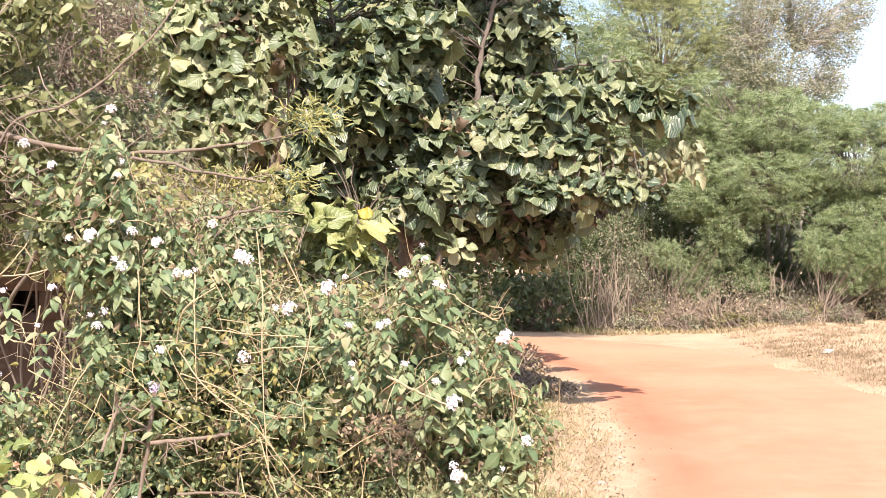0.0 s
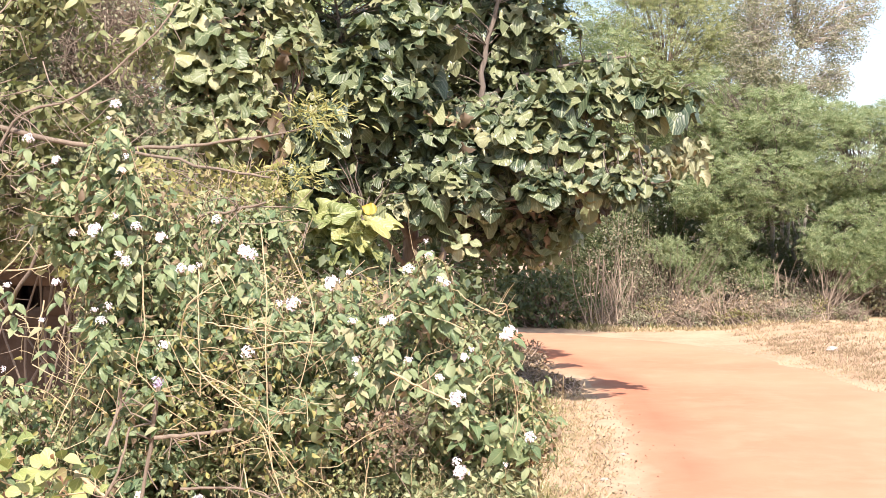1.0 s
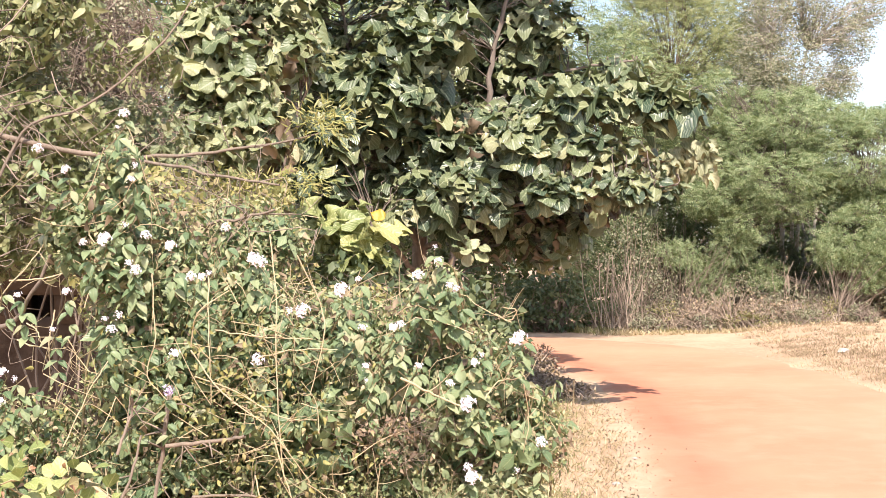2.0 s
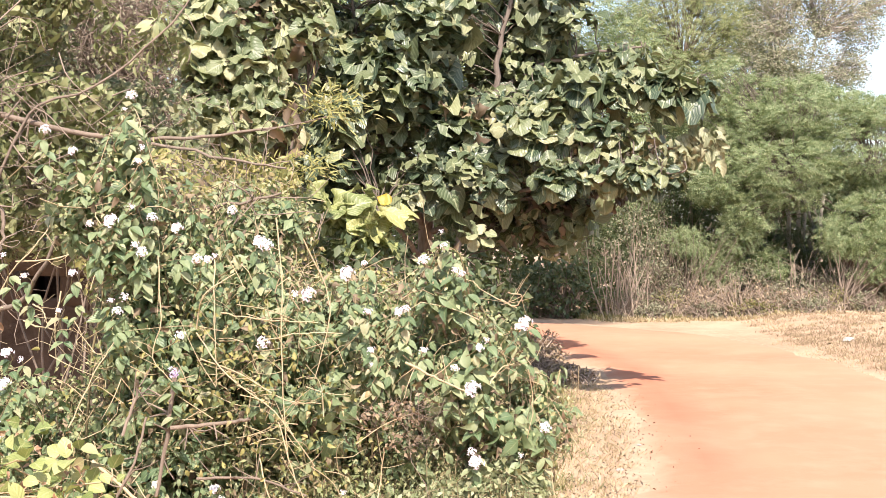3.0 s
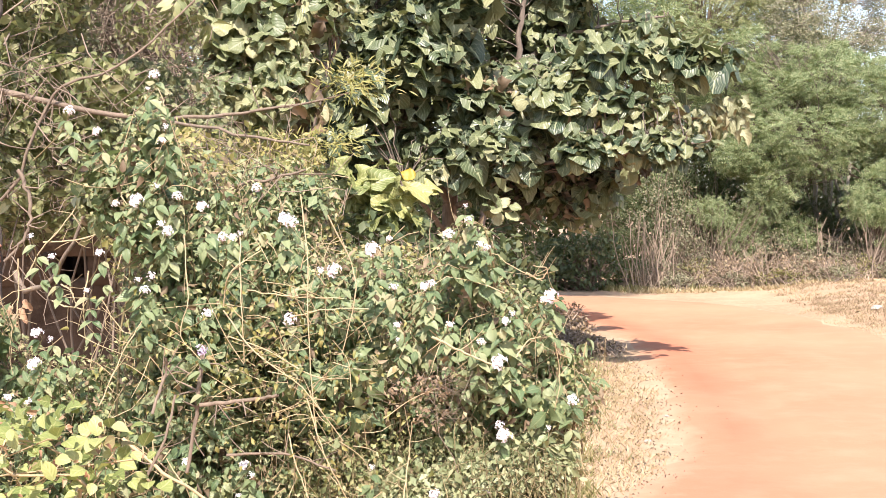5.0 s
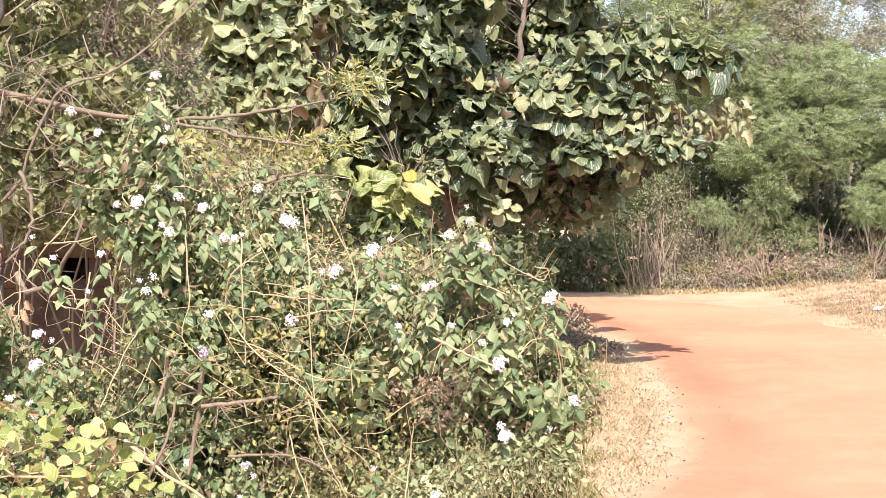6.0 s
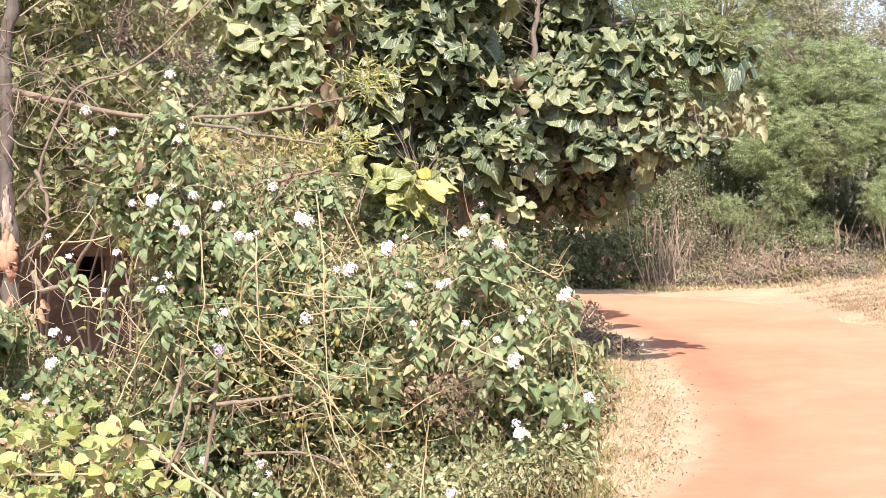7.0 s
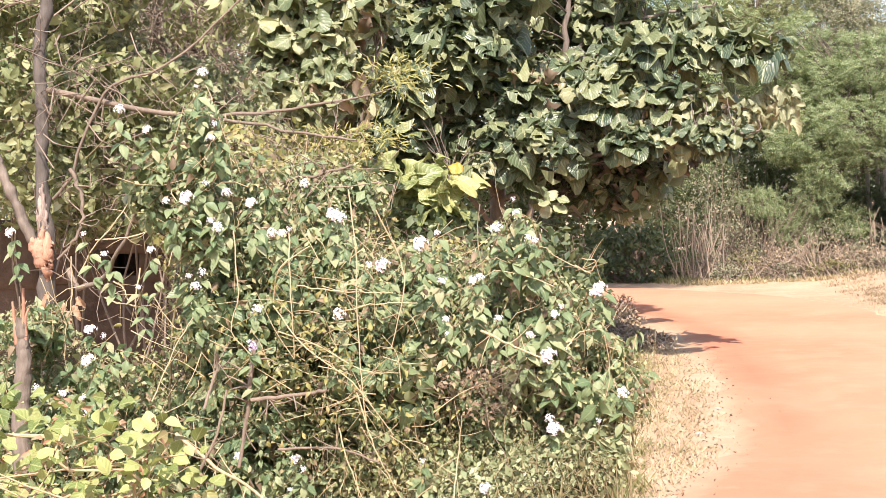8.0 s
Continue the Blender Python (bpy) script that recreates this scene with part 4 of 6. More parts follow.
    for pts, r0, r1, label in arms:
        line = spline(pts, 20, 0.004)
        part("branch", Pile().tube(line, (r0, r1), 7), M_REDDISH, root, label)
        for i in rng.integers(2, 18, 7):
            d = unit(rng.normal(size=3) * [1.2, 0.5, 1])
            s = rng.uniform(0.08, 0.26)
            twigs.tube(spline([line[i], line[i] + d * s * 0.4 + rng.normal(0, 0.03, 3), line[i] + d * s * 0.8 + rng.normal(0, 0.05, 3), line[i] + d * s + rng.normal(0, 0.06, 3)], 8), (r1 * 0.6, 0.001), 4)
    # a knot of bare crossing twigs by the trunk
    for _ in range(40):
        a = np.array([-1.98, 5.42, 2.12]) + rng.normal(0, 1, 3) * [0.16, 0.08, 0.15]
        d = unit(rng.normal(size=3) * [1.1, 0.4, 0.9])
        s = rng.uniform(0.06, 0.2)
        twigs.tube(spline([a - d * s, a - d * s * 0.4 + rng.normal(0, 0.05, 3), a + d * s * 0.3 + rng.normal(0, 0.05, 3), a + d * s + rng.normal(0, 0.05, 3)], 9), (0.0035, 0.001), 4)
    part("twig_mass", twigs, M_TWIG, root, "bare brown twigs", kind="stuff")
    wood = Pile()
    lobes = [(-2.72, 6.1, 2.66, 0.50, 0.35, 0.44), (-2.16, 6.1, 2.62, 0.33, 0.35, 0.28), (-2.94, 6.2, 2.0, 0.28, 0.3, 0.44), (-1.94, 6.1, 2.88, 0.33, 0.3, 0.33), (-3.05, 6.2, 2.38, 0.38, 0.3, 0.54), (-1.62, 6.2, 2.53, 0.27, 0.25, 0.2)]
    tips, ways = in_lobes(1100, lobes, 0.3, 1.0)
    tips, ways = clumped(tips, ways, 0.3, 0.75)
    place, axis, normal, size = shoots(wood, tips, ways, 0.17, 5, 0.055, hang=0.6)
    for tip in tips[::40]:
        stem_to(wood, (-2.13, 5.5, 2.3 + 0.8 * rng.random()), tip, 0.0045, 0.0015, 0.12, 5, 9, 0.02)
    part("twig_mass", wood, M_TWIG, root, kind="stuff")
    turn = leaf_turns(axis, normal, size, 1.3)
    order = np.argsort(place[:, 1])
    lance = Pile().add(*blade((0.02, 0.11, 0.15, 0.13, 0.07, 0.01), fold=0.3, droop=0.35)).mesh("leaf", M_LANCE)
    for i in order[:260]:
        piece("leaf", lance, root, place[i], turn[i])
    part("foliage", Pile().stamp(LANCE, place[order[260:]], turn[order[260:]]), M_LANCE, root, "yellow-green lance-shaped leaves", kind="stuff")
    # feathery yellow sprigs at the branch ends
    sp = Pile()
    for c, wide, n in (((-0.57, 5.4, 2.11), 0.10, 330), ((-0.66, 5.4, 1.85), 0.075, 200), ((-0.80, 5.42, 1.83), 0.07, 170), ((-0.96, 5.45, 1.80), 0.075, 170), ((-1.26, 5.45, 1.88), 0.065, 110)):
        p = np.array(c) + rng.normal(0, 1, (n, 3)) * wide * np.array([0.75, 0.4, 0.42])
        way = (p - c) / wide + rng.normal(0, 0.7, (n, 3)) + [0.5, -0.2, 0.1]
        sp.stamp(NARROW, p, leaf_turns(way, rng.normal(0, 0.5, (n, 3)) + [0, -0.7, 0.7], rng.uniform(0.022, 0.055, n)))
    part("feathery_foliage", sp, M_YELLOW, root, "tufts of bright yellow narrow leaves", kind="stuff")


thin_tree()


def stump():
    root = thing("cut_stump", (-1.57, 3.7, 0), "old split stump with grey bark and broken wood", "stump")
    body = Pile().tube(spline([(-1.57, 3.70, -0.03), (-1.575, 3.70, 0.5), (-1.58, 3.70, 0.91), (-1.56, 3.69, 1.10), (-1.56, 3.68, 1.24)], 60, 0.0012), (0.034, 0.032, 0.028, 0.024, 0.015), 12)
    roughen(body, 0.006, 55)
    part("stem", body, M_TRUNK, root, "rough grey bark")
    for dx, dz, w in ((0.015, 1.33, 0.010), (-0.02, 1.29, 0.009), (0.03, 1.27, 0.007)):
        part("splinter", Pile().tube(spline([(-1.565 + dx * 0.5, 3.68, 1.16), (-1.56 + dx, 3.67, dz)], 5, 0.003), (w, w * 0.4), 6), M_RED_WOOD, root, "broken orange-brown splinter")


stump()


# ---- mud wall behind the thicket ----
def mud_wall():
    """A worn low wall of brown mud with a hole through it, lumps along its top."""
    root = thing("mud_wall", (-3.0, 8.2, 0), "worn brown mud wall with a dark hole", "wall")

    def block(x0, x1, z0, z1, seed, front=8.05, back=8.40):
        pile = Pile()
        nx, nz = max(3, int((x1 - x0) / 0.07)), max(3, int((z1 - z0) / 0.07))
        for y, s in ((front, -1), (back, 1)):
            v = []
            for k in range(nz + 1):
                for i in range(nx + 1):
                    x, z = x0 + (x1 - x0) * i / nx, z0 + (z1 - z0) * k / nz
                    o = 0.03 * noise.noise(Vector((x * 4 + seed, z * 4, y))) + 0.012 * noise.noise(Vector((x * 13, z * 13, y)))
                    top = 0.05 * noise.noise(Vector((x * 3 + seed, 1, 2))) if k == nz else 0
                    v.append((x, y + o * -s + s * -0.02 * (k / nz) ** 4, z + top))
            a = (np.arange(nz)[:, None] * (nx + 1) + np.arange(nx)[None]).ravel()
            q = np.stack([a, a + 1, a + nx + 2, a + nx + 1], -1)
            pile.add(v, q if s < 0 else q[:, ::-1])
        n = (nx + 1) * (nz + 1)
        rim = [k for k in range(nx + 1)] + [(k + 1) * (nx + 1) - 1 for k in range(1, nz + 1)] + [nz * (nx + 1) + k for k in range(nx - 1, -1, -1)] + [k * (nx + 1) for k in range(nz - 1, 0, -1)]
        pile.f.append(np.array([(rim[(j + 1) % len(rim)], rim[j], rim[j] + n, rim[(j + 1) % len(rim)] + n) for j in range(len(rim))]))
        return pile

    part("lower_wall", block(-5.6, -1.75, -0.05, 1.13, 0.3), M_MUD, root)
    part("pier", block(-3.25, -2.81, 1.09, 1.31, 2.3), M_MUD, root)
    part("pier", block(-2.60, -1.95, 1.09, 1.31, 5.1), M_MUD, root)
    part("pier", block(-5.6, -3.28, 1.06, 1.52, 9.0), M_MUD, root)
    # block added behind the hole to shut out light and keep it dark
    part("hole_backing", block(-3.3, -2.1, 0.9, 1.50, 4.4, 8.46, 8.75), M_MUD, root)
    part("cap", block(-3.27, -1.9, 1.28, 1.50, 7.7), M_MUD, root)


mud_wall()


# ---- dry tangle and creeper-grown shrubs behind the thicket ----
def twig_tangle(lobes, count, label, leaf_count, leaf_material, leaf_size=0.035, length=0.5, thick=0.003, shape=LEAF_CURL, keep=0.7, bark=M_TWIG, group="shrubs behind the thicket"):
    c = lobes[0]
    root = thing("twig_tangle", (c[0], c[1], 0), label, "shrub", group)
    wood = Pile()
    p, w = in_lobes(count, lobes, 0.1, 1.0, 0.6)
    for a, o in zip(p, w):
        d = unit(rng.normal(size=3) + o * 0.3)
        s = length * rng.uniform(0.3, 0.8)
        wood.tube(spline([a - d * s * 0.5, a + rng.normal(0, 0.06, 3), a + d * s * 0.5], 4), (thick, thick * 0.4), 3)
    for a in p[::70]:
        stem_to(wood, (c[0] + rng.normal(0, 0.2), c[1] + rng.normal(0, 0.1), -0.03), a, thick * 3.5, thick, 0.1, 5, 9)
    part("twig_mass", wood, bark, root, "fine crossing brown twigs", kind="stuff")
    p, w = in_lobes(int(leaf_count / keep), lobes, 0.4, 1.05)
    p, w = clumped(p, w, 0.16, keep, c[0])
    pile = Pile().stamp(shape, p, leaf_turns(rng.normal(size=(len(p), 3)) + [0, 0, -0.4], w + rng.normal(0, 0.6, (len(p), 3)), rng.uniform(0.4, 1.6, len(p)) * leaf_size))
    part("foliage", pile, leaf_material, root, kind="stuff")


twig_tangle([(-2.02, 7.2, 2.62, 0.34, 0.35, 0.50), (-1.90, 7.1, 2.15, 0.30, 0.35, 0.30)], 2400, "dense tangle of dry brown twigs", 5200, M_GREY_LEAF, 0.024, shape=LEAF_FLAT)
twig_tangle([(-1.05, 5.0, 1.70, 0.42, 0.25, 0.20), (-1.2, 5.1, 1.45, 0.35, 0.3, 0.3), (-0.82, 5.1, 1.52, 0.27, 0.3, 0.20), (-0.4, 5.2, 1.22, 0.3, 0.3, 0.2)], 700, "yellowish creeper tangle with tiny leaves", 9000, M_TANGLE, 0.028, 0.30, 0.002, LEAF_FLAT, 0.5)
twig_tangle([(-1.75, 6.4, 1.95, 0.45, 0.3, 0.40), (-2.35, 6.5, 2.3, 0.35, 0.3, 0.5), (-2.5, 6.5, 1.7, 0.3, 0.3, 0.3)], 400, "pale grey-green shrub with small leaves", 8500, M_TEAK_PALE, 0.05, 0.4, 0.0025, LEAF_FLAT)
twig_tangle([(-2.9, 7.35, 2.15, 0.9, 0.4, 0.45), (-2.2, 7.3, 2.05, 0.5, 0.35, 0.35), (-3.6, 7.3, 2.0, 0.6, 0.4, 0.4), (-3.3, 7.2, 2.4, 0.7, 0.5, 0.9), (-2.1, 7.0, 1.95, 0.4, 0.4, 0.4), (-3.0, 7.4, 3.3, 0.8, 0.6, 0.6)], 500, "leafy dark green shrub above the mud wall", 15000, M_LANTANA, 0.068, 0.5, 0.003, LEAF_FLAT, 0.85)
twig_tangle([(-2.7, 10.6, 1.9, 1.3, 0.6, 0.9), (-3.9, 10.6, 2.8, 1.2, 0.6, 1.2), (-2.4, 10.8, 3.6, 1.2, 0.7, 1.0)], 500, "dense dark leafy shrub closing the view", 9000, M_LANTANA, 0.105, 0.7, 0.005, LEAF_FLAT)
# dark leaf colour stands for the shade at the teak's foot
twig_tangle([(-0.9, 10.2, 0.85, 0.9, 0.5, 0.75), (0.05, 10.4, 0.7, 0.55, 0.4, 0.65), (-1.9, 9.6, 1.0, 0.7, 0.4, 0.8)], 400, "leafy shrub at the foot of the teak, darkened for shade", 7000, M_DARK_SHRUB, 0.08, 0.5, 0.004, LEAF_FLAT)


twig_tangle([(-2.0, 5.85, 1.74, 0.32, 0.15, 0.28), (-2.36, 5.85, 1.98, 0.32, 0.15, 0.42), (-1.7, 5.85, 1.64, 0.3, 0.15, 0.24), (-1.95, 5.85, 2.15, 0.35, 0.15, 0.16)], 260, "sunlit shrub behind the slender tree", 3900, M_LANCE, 0.045, 0.35, 0.0025, LEAF, 0.65)
twig_tangle(twig_patch, 66, "withered brown weed patch in the thicket", 260, M_DRY_WEED, 0.014, 0.10, 0.0007, CHIP)


# ---- teak trees ----
def teak(name_label, base, lobes, tips_count, size, material, stems, leaf_shapes, parts=280, dead=200, whorl=4, keep=0.9, seed=0.0, tiers=(), loose=0.36):
    root = thing("teak_tree", base, name_label, "tree")
    heads = []
    for pts, r0, r1 in stems:
        line = spline(pts, 22, 0.008)
        heads += list(line[5:])
        part("trunk" if r0 > 0.05 else "limb", Pile().tube(line, (r0, r1), 9), M_TRUNK, root)
    tips, ways = in_lobes(tips_count, lobes, 0.45, 1.0, 0.5)
    tips, ways = clumped(tips, ways, 0.45, keep, seed)
    grow = np.ones(len(tips))
    for count, small, *lobe in tiers:  # flat sprays of foliage along a branch
        more, out = in_lobes(count, [lobe], 0.15, 1.0, 0.6)
        tips, ways, grow = np.vstack([tips, more]), np.vstack([ways, out * [1, 0.5, 0.4]]), np.append(grow, np.full(count, small))
    place, axis, normal, sz = [], [], [], []
    twigs = Pile()
    for tip, way, much in zip(tips, ways, grow):
        hub = min(heads, key=lambda h: np.linalg.norm(h - tip) + 0.8 * max(0, h[2] - tip[2]))
        twigs.tube(spline([hub, hub * 0.4 + tip * 0.6 + [0, 0, 0.08], tip], 8, 0.012), (0.007, 0.003), 4)
        t = unit(way + [0, -0.35, 0.7])
        a = unit(np.cross(t, [0.2, 0.9, 0.4]))
        b = np.cross(t, a)
        spin = rng.uniform(0, 6.3)
        for k in range(whorl):
            th = spin + k * 1.57
            for sgn in (-1, 1):
                o = sgn * (math.cos(th) * a + math.sin(th) * b)
                place.append(tip - t * 0.05 * k + o * 0.02)
                axis.append(o * [1.25, 1.0, 0.7] + t * (0.30 - 0.18 * k) + np.array([0, -0.20, -0.10 - 0.08 * k]) + rng.normal(0, 0.25, 3))
                normal.append(t * 0.6 + [0, -0.30, 0.85] + rng.normal(0, loose, 3))
                sz.append(size * much * rng.uniform(0.42, 1.2) * (0.7 if k == 0 else 1.0))
    place, sz = np.array(place), np.array(sz)
    turn = leaf_turns(np.array(axis), np.array(normal), sz)
    part("twig_mass", twigs, M_TRUNK, root, kind="stuff")
    order = np.argsort(place[:, 1])
    meshes = [Pile().add(*s).mesh("leaf", material) for s in leaf_shapes]
    for k, i in enumerate(order[:parts]):
        piece("leaf", meshes[int(rng.integers(len(meshes)))], root, place[i], turn[i])
    rest = order[parts:]
    pile = Pile()
    for k, s in enumerate(TEAK_FAR):
        pile.stamp(s, place[rest[k::4]], turn[rest[k::4]])
    part("crown", pile, material, root, kind="stuff")
    p, w = in_lobes(dead, [l for l in lobes if l[2] < 3.2] or lobes, 0.2, 0.8)
    dp = Pile().stamp(TEAK_CURL[0], p, leaf_turns(rng.normal(0, 0.4, (dead, 3)) + [0, 0, -1], rng.normal(size=(dead, 3)), rng.uniform(0.08, 0.2, dead)))
    part("dead_foliage", dp, M_DEAD, root, "hanging curled brown leaves", kind="stuff")
    return root


big = teak("young teak tree with broad pale-veined leaves", (-0.38, 13.00, 0.00),
           [(0.95, 11.40, 2.88, 0.40, 0.30, 0.18),
            (0.75, 12.85, 3.85, 0.60, 0.45, 0.40), (0.80, 12.7, 2.4, 0.55, 0.4, 0.35), (0.62, 12.9, 3.0, 0.60, 0.5, 0.55), (0.2, 11.6, 2.55, 0.55, 0.35, 0.35), (0.3, 11.5, 2.2, 0.4, 0.3, 0.35),
            (-0.15, 13.10, 3.70, 1.15, 0.95, 0.95), (-1.38, 12.3, 3.24, 0.45, 0.8, 1.0), (-0.25, 12.4, 3.2, 0.34, 0.8, 0.9), (-0.8, 13.4, 3.0, 0.6, 0.35, 1.0), (-0.88, 11.7, 3.0, 0.36, 0.30, 0.36), (-0.8, 11.9, 4.35, 0.7, 0.6, 0.3),
            (-0.32, 11.85, 2.05, 0.42, 0.5, 0.45), (0.25, 13.00, 5.49, 2.00, 1.75, 1.25), (0.44, 12.62, 2.11, 0.88, 0.75, 0.56), (-0.2, 12.0, 2.6, 0.7, 0.5, 0.5), (-1.25, 12.0, 2.3, 0.4, 0.5, 0.5), (0.95, 12.6, 1.74, 0.55, 0.45, 0.32)],
           1250, 0.275, M_TEAK,
           [([(-0.38, 13.00, -0.05), (-0.40, 13.00, 0.74), (-0.35, 12.94, 1.99), (-0.19, 12.88, 3.36), (0.06, 12.88, 5.11), (0.12, 12.88, 6.36)], 0.10, 0.03),
            ([(-0.35, 12.94, 1.74), (0.00, 12.75, 2.36), (0.30, 12.50, 2.92), (0.38, 12.50, 3.49), (0.53, 12.50, 4.11), (0.62, 12.62, 4.99)], 0.045, 0.015),
            ([(-0.35, 12.94, 1.86), (0.40, 12.30, 2.34), (1.15, 11.60, 2.72), (2.15, 11.42, 2.90)], 0.04, 0.010),
            ([(-0.30, 12.90, 1.60), (0.40, 11.70, 1.92), (1.20, 11.05, 2.06), (1.95, 11.00, 2.12)], 0.025, 0.008),
            ([(0.30, 12.50, 2.92), (0.70, 12.80, 3.25), (1.25, 12.95, 3.42), (1.85, 12.95, 3.50)], 0.03, 0.010),
            ([(-0.38, 12.94, 1.61), (-0.75, 12.50, 2.36), (-1.00, 12.38, 3.24), (-1.12, 12.38, 3.99)], 0.04, 0.012),
            ([(-0.38, 12.94, 1.24), (-0.62, 12.38, 1.61), (-0.75, 11.88, 1.82), (-0.77, 10.55, 1.61)], 0.03, 0.010)],
           TEAK, parts=290, dead=90, whorl=3, keep=0.70,
           tiers=[(40, 1.0, 1.55, 11.35, 2.93, 0.85, 0.14, 0.10), (16, 0.85, 1.45, 11.72, 2.52, 0.62, 0.16, 0.16), (34, 0.68, 1.20, 10.98, 2.12, 0.80, 0.10, 0.12), (20, 0.9, 1.40, 12.95, 3.42, 0.85, 0.14, 0.10), (10, 1.0, 0.75, 11.25, 2.60, 0.5, 0.2, 0.2), (16, 0.9, -0.65, 11.5, 3.10, 0.50, 0.2, 0.28), (8, 0.9, -1.1, 11.5, 2.75, 0.3, 0.2, 0.2), (26, 0.85, 0.70, 12.15, 1.95, 0.70, 0.22, 0.26), (20, 1.0, -0.45, 11.6, 3.62, 0.60, 0.22, 0.28), (20, 0.8, 1.1, 11.2, 2.50, 0.60, 0.10, 0.14)])
# dry leaf skirt, its colour darkened for the shade below the crown
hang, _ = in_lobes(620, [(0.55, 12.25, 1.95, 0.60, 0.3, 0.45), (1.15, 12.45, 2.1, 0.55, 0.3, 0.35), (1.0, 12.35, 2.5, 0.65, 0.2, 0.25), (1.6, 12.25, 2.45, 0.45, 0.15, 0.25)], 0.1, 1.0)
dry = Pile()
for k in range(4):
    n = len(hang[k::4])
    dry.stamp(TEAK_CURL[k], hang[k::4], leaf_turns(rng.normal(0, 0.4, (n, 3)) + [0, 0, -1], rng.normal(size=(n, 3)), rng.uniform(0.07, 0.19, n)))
ends, _ = in_lobes(105, [(2.16, 11.42, 2.44, 0.20, 0.12, 0.22), (1.98, 11.40, 2.34, 0.22, 0.10, 0.14), (2.30, 11.42, 2.36, 0.10, 0.08, 0.20), (1.6, 11.3, 2.22, 0.35, 0.08, 0.12)], 0.2, 1.0)
curled = [Pile().add(*c).mesh("leaf", M_CURLED) for c in TEAK_CURL]
for k, p in enumerate(ends):
    way = np.array([[rng.normal(0.2, 0.5), -0.35 + rng.normal(0, 0.3), -0.7 + rng.normal(0, 0.35)]])
    piece("leaf", curled[k % len(curled)], big, p, leaf_turns(way, rng.normal(0, 0.5, (1, 3)) + [0, -0.8, 0.6], [rng.uniform(0.08, 0.19)])[0], "curled pale withering leaf")
part("withered_skirt", dry, M_SHADE_DEAD, big, "hanging dry leaves under the crown, darkened for shade", kind="stuff")
teak("teak sapling with pale curled leaves and yellow tips", (-1.55, 8.9, 0),
     [(-1.45, 8.8, 2.95, 0.55, 0.5, 0.65), (-1.4, 8.7, 2.35, 0.45, 0.45, 0.42), (-1.78, 8.8, 2.5, 0.28, 0.4, 0.36), (-1.72, 8.8, 3.0, 0.28, 0.4, 0.42)],
     400, 0.175, M_TEAK_PALE,
     [([(-1.55, 8.9, -0.05), (-1.52, 8.9, 1.2), (-1.46, 8.88, 2.4), (-1.4, 8.85, 3.4)], 0.055, 0.015), ([(-1.5, 8.9, 1.6), (-1.25, 8.9, 2.1), (-1.1, 8.9, 2.6)], 0.025, 0.01)],
     TEAK + TEAK_CURL, parts=260, dead=90, whorl=3, keep=0.72, seed=4.0, loose=0.6)


def yellow_whorl():
    """The low branch end of the teak whose leaves have gone yellow, one of them gold."""
    me = [Pile().add(*s).mesh("leaf", M_TEAK_YELLOW) for s in TEAK]
    gold = Pile().add(*TEAK[2]).mesh("leaf", M_GOLD)
    pale = Pile().add(*TEAK[2]).mesh("leaf", M_TEAK_PALE)
    for tip, count, size, tone, word in (((-0.77, 10.3, 1.66), 15, 0.27, me, "yellow-green leaf"), ((-1.10, 10.3, 1.74), 11, 0.24, me, "yellow-green leaf"), ((-0.62, 10.45, 1.70), 7, 0.19, me, "yellow-green leaf"),
                                         ((-0.84, 10.6, 1.92), 4, 0.16, me, "yellow-green leaf"), ((-0.95, 10.2, 1.70), 10, 0.25, me, "yellow-green leaf"), ((-0.74, 10.2, 1.52), 9, 0.24, me, "yellow-green leaf"), ((0.11, 11.0, 1.54), 7, 0.22, [pale], "dull pale leaf")):
        for k in range(count):
            th = k * 2.4 + rng.normal(0, 0.2)
            o = np.array([math.cos(th), -0.45 + rng.normal(0, 0.35), 0.8 * math.sin(th) - 0.15])
            face = np.array([[0.3 * math.cos(th), -0.55, 0.80]]) + rng.normal(0, 0.40, (1, 3))
            piece("leaf", tone[k % len(tone)], big, np.array(tip) + o * 0.03 + rng.normal(0, 0.03, 3), leaf_turns(o[None], face, [size * rng.uniform(0.55, 1.1)])[0], word)
    piece("leaf", gold, big, (-0.70, 10.3, 1.87), leaf_turns(np.array([[0.9, -0.3, -0.35]]), np.array([[0.0, -0.9, 0.5]]), [0.13])[0], "golden yellow leaf")
    piece("leaf", pale, big, (1.28, 11.4, 1.94), leaf_turns(np.array([[0.1, -0.15, -1.0]]), np.array([[0.2, -1.0, 0.1]]), [0.20])[0], "single hanging pale leaf")


yellow_whorl()


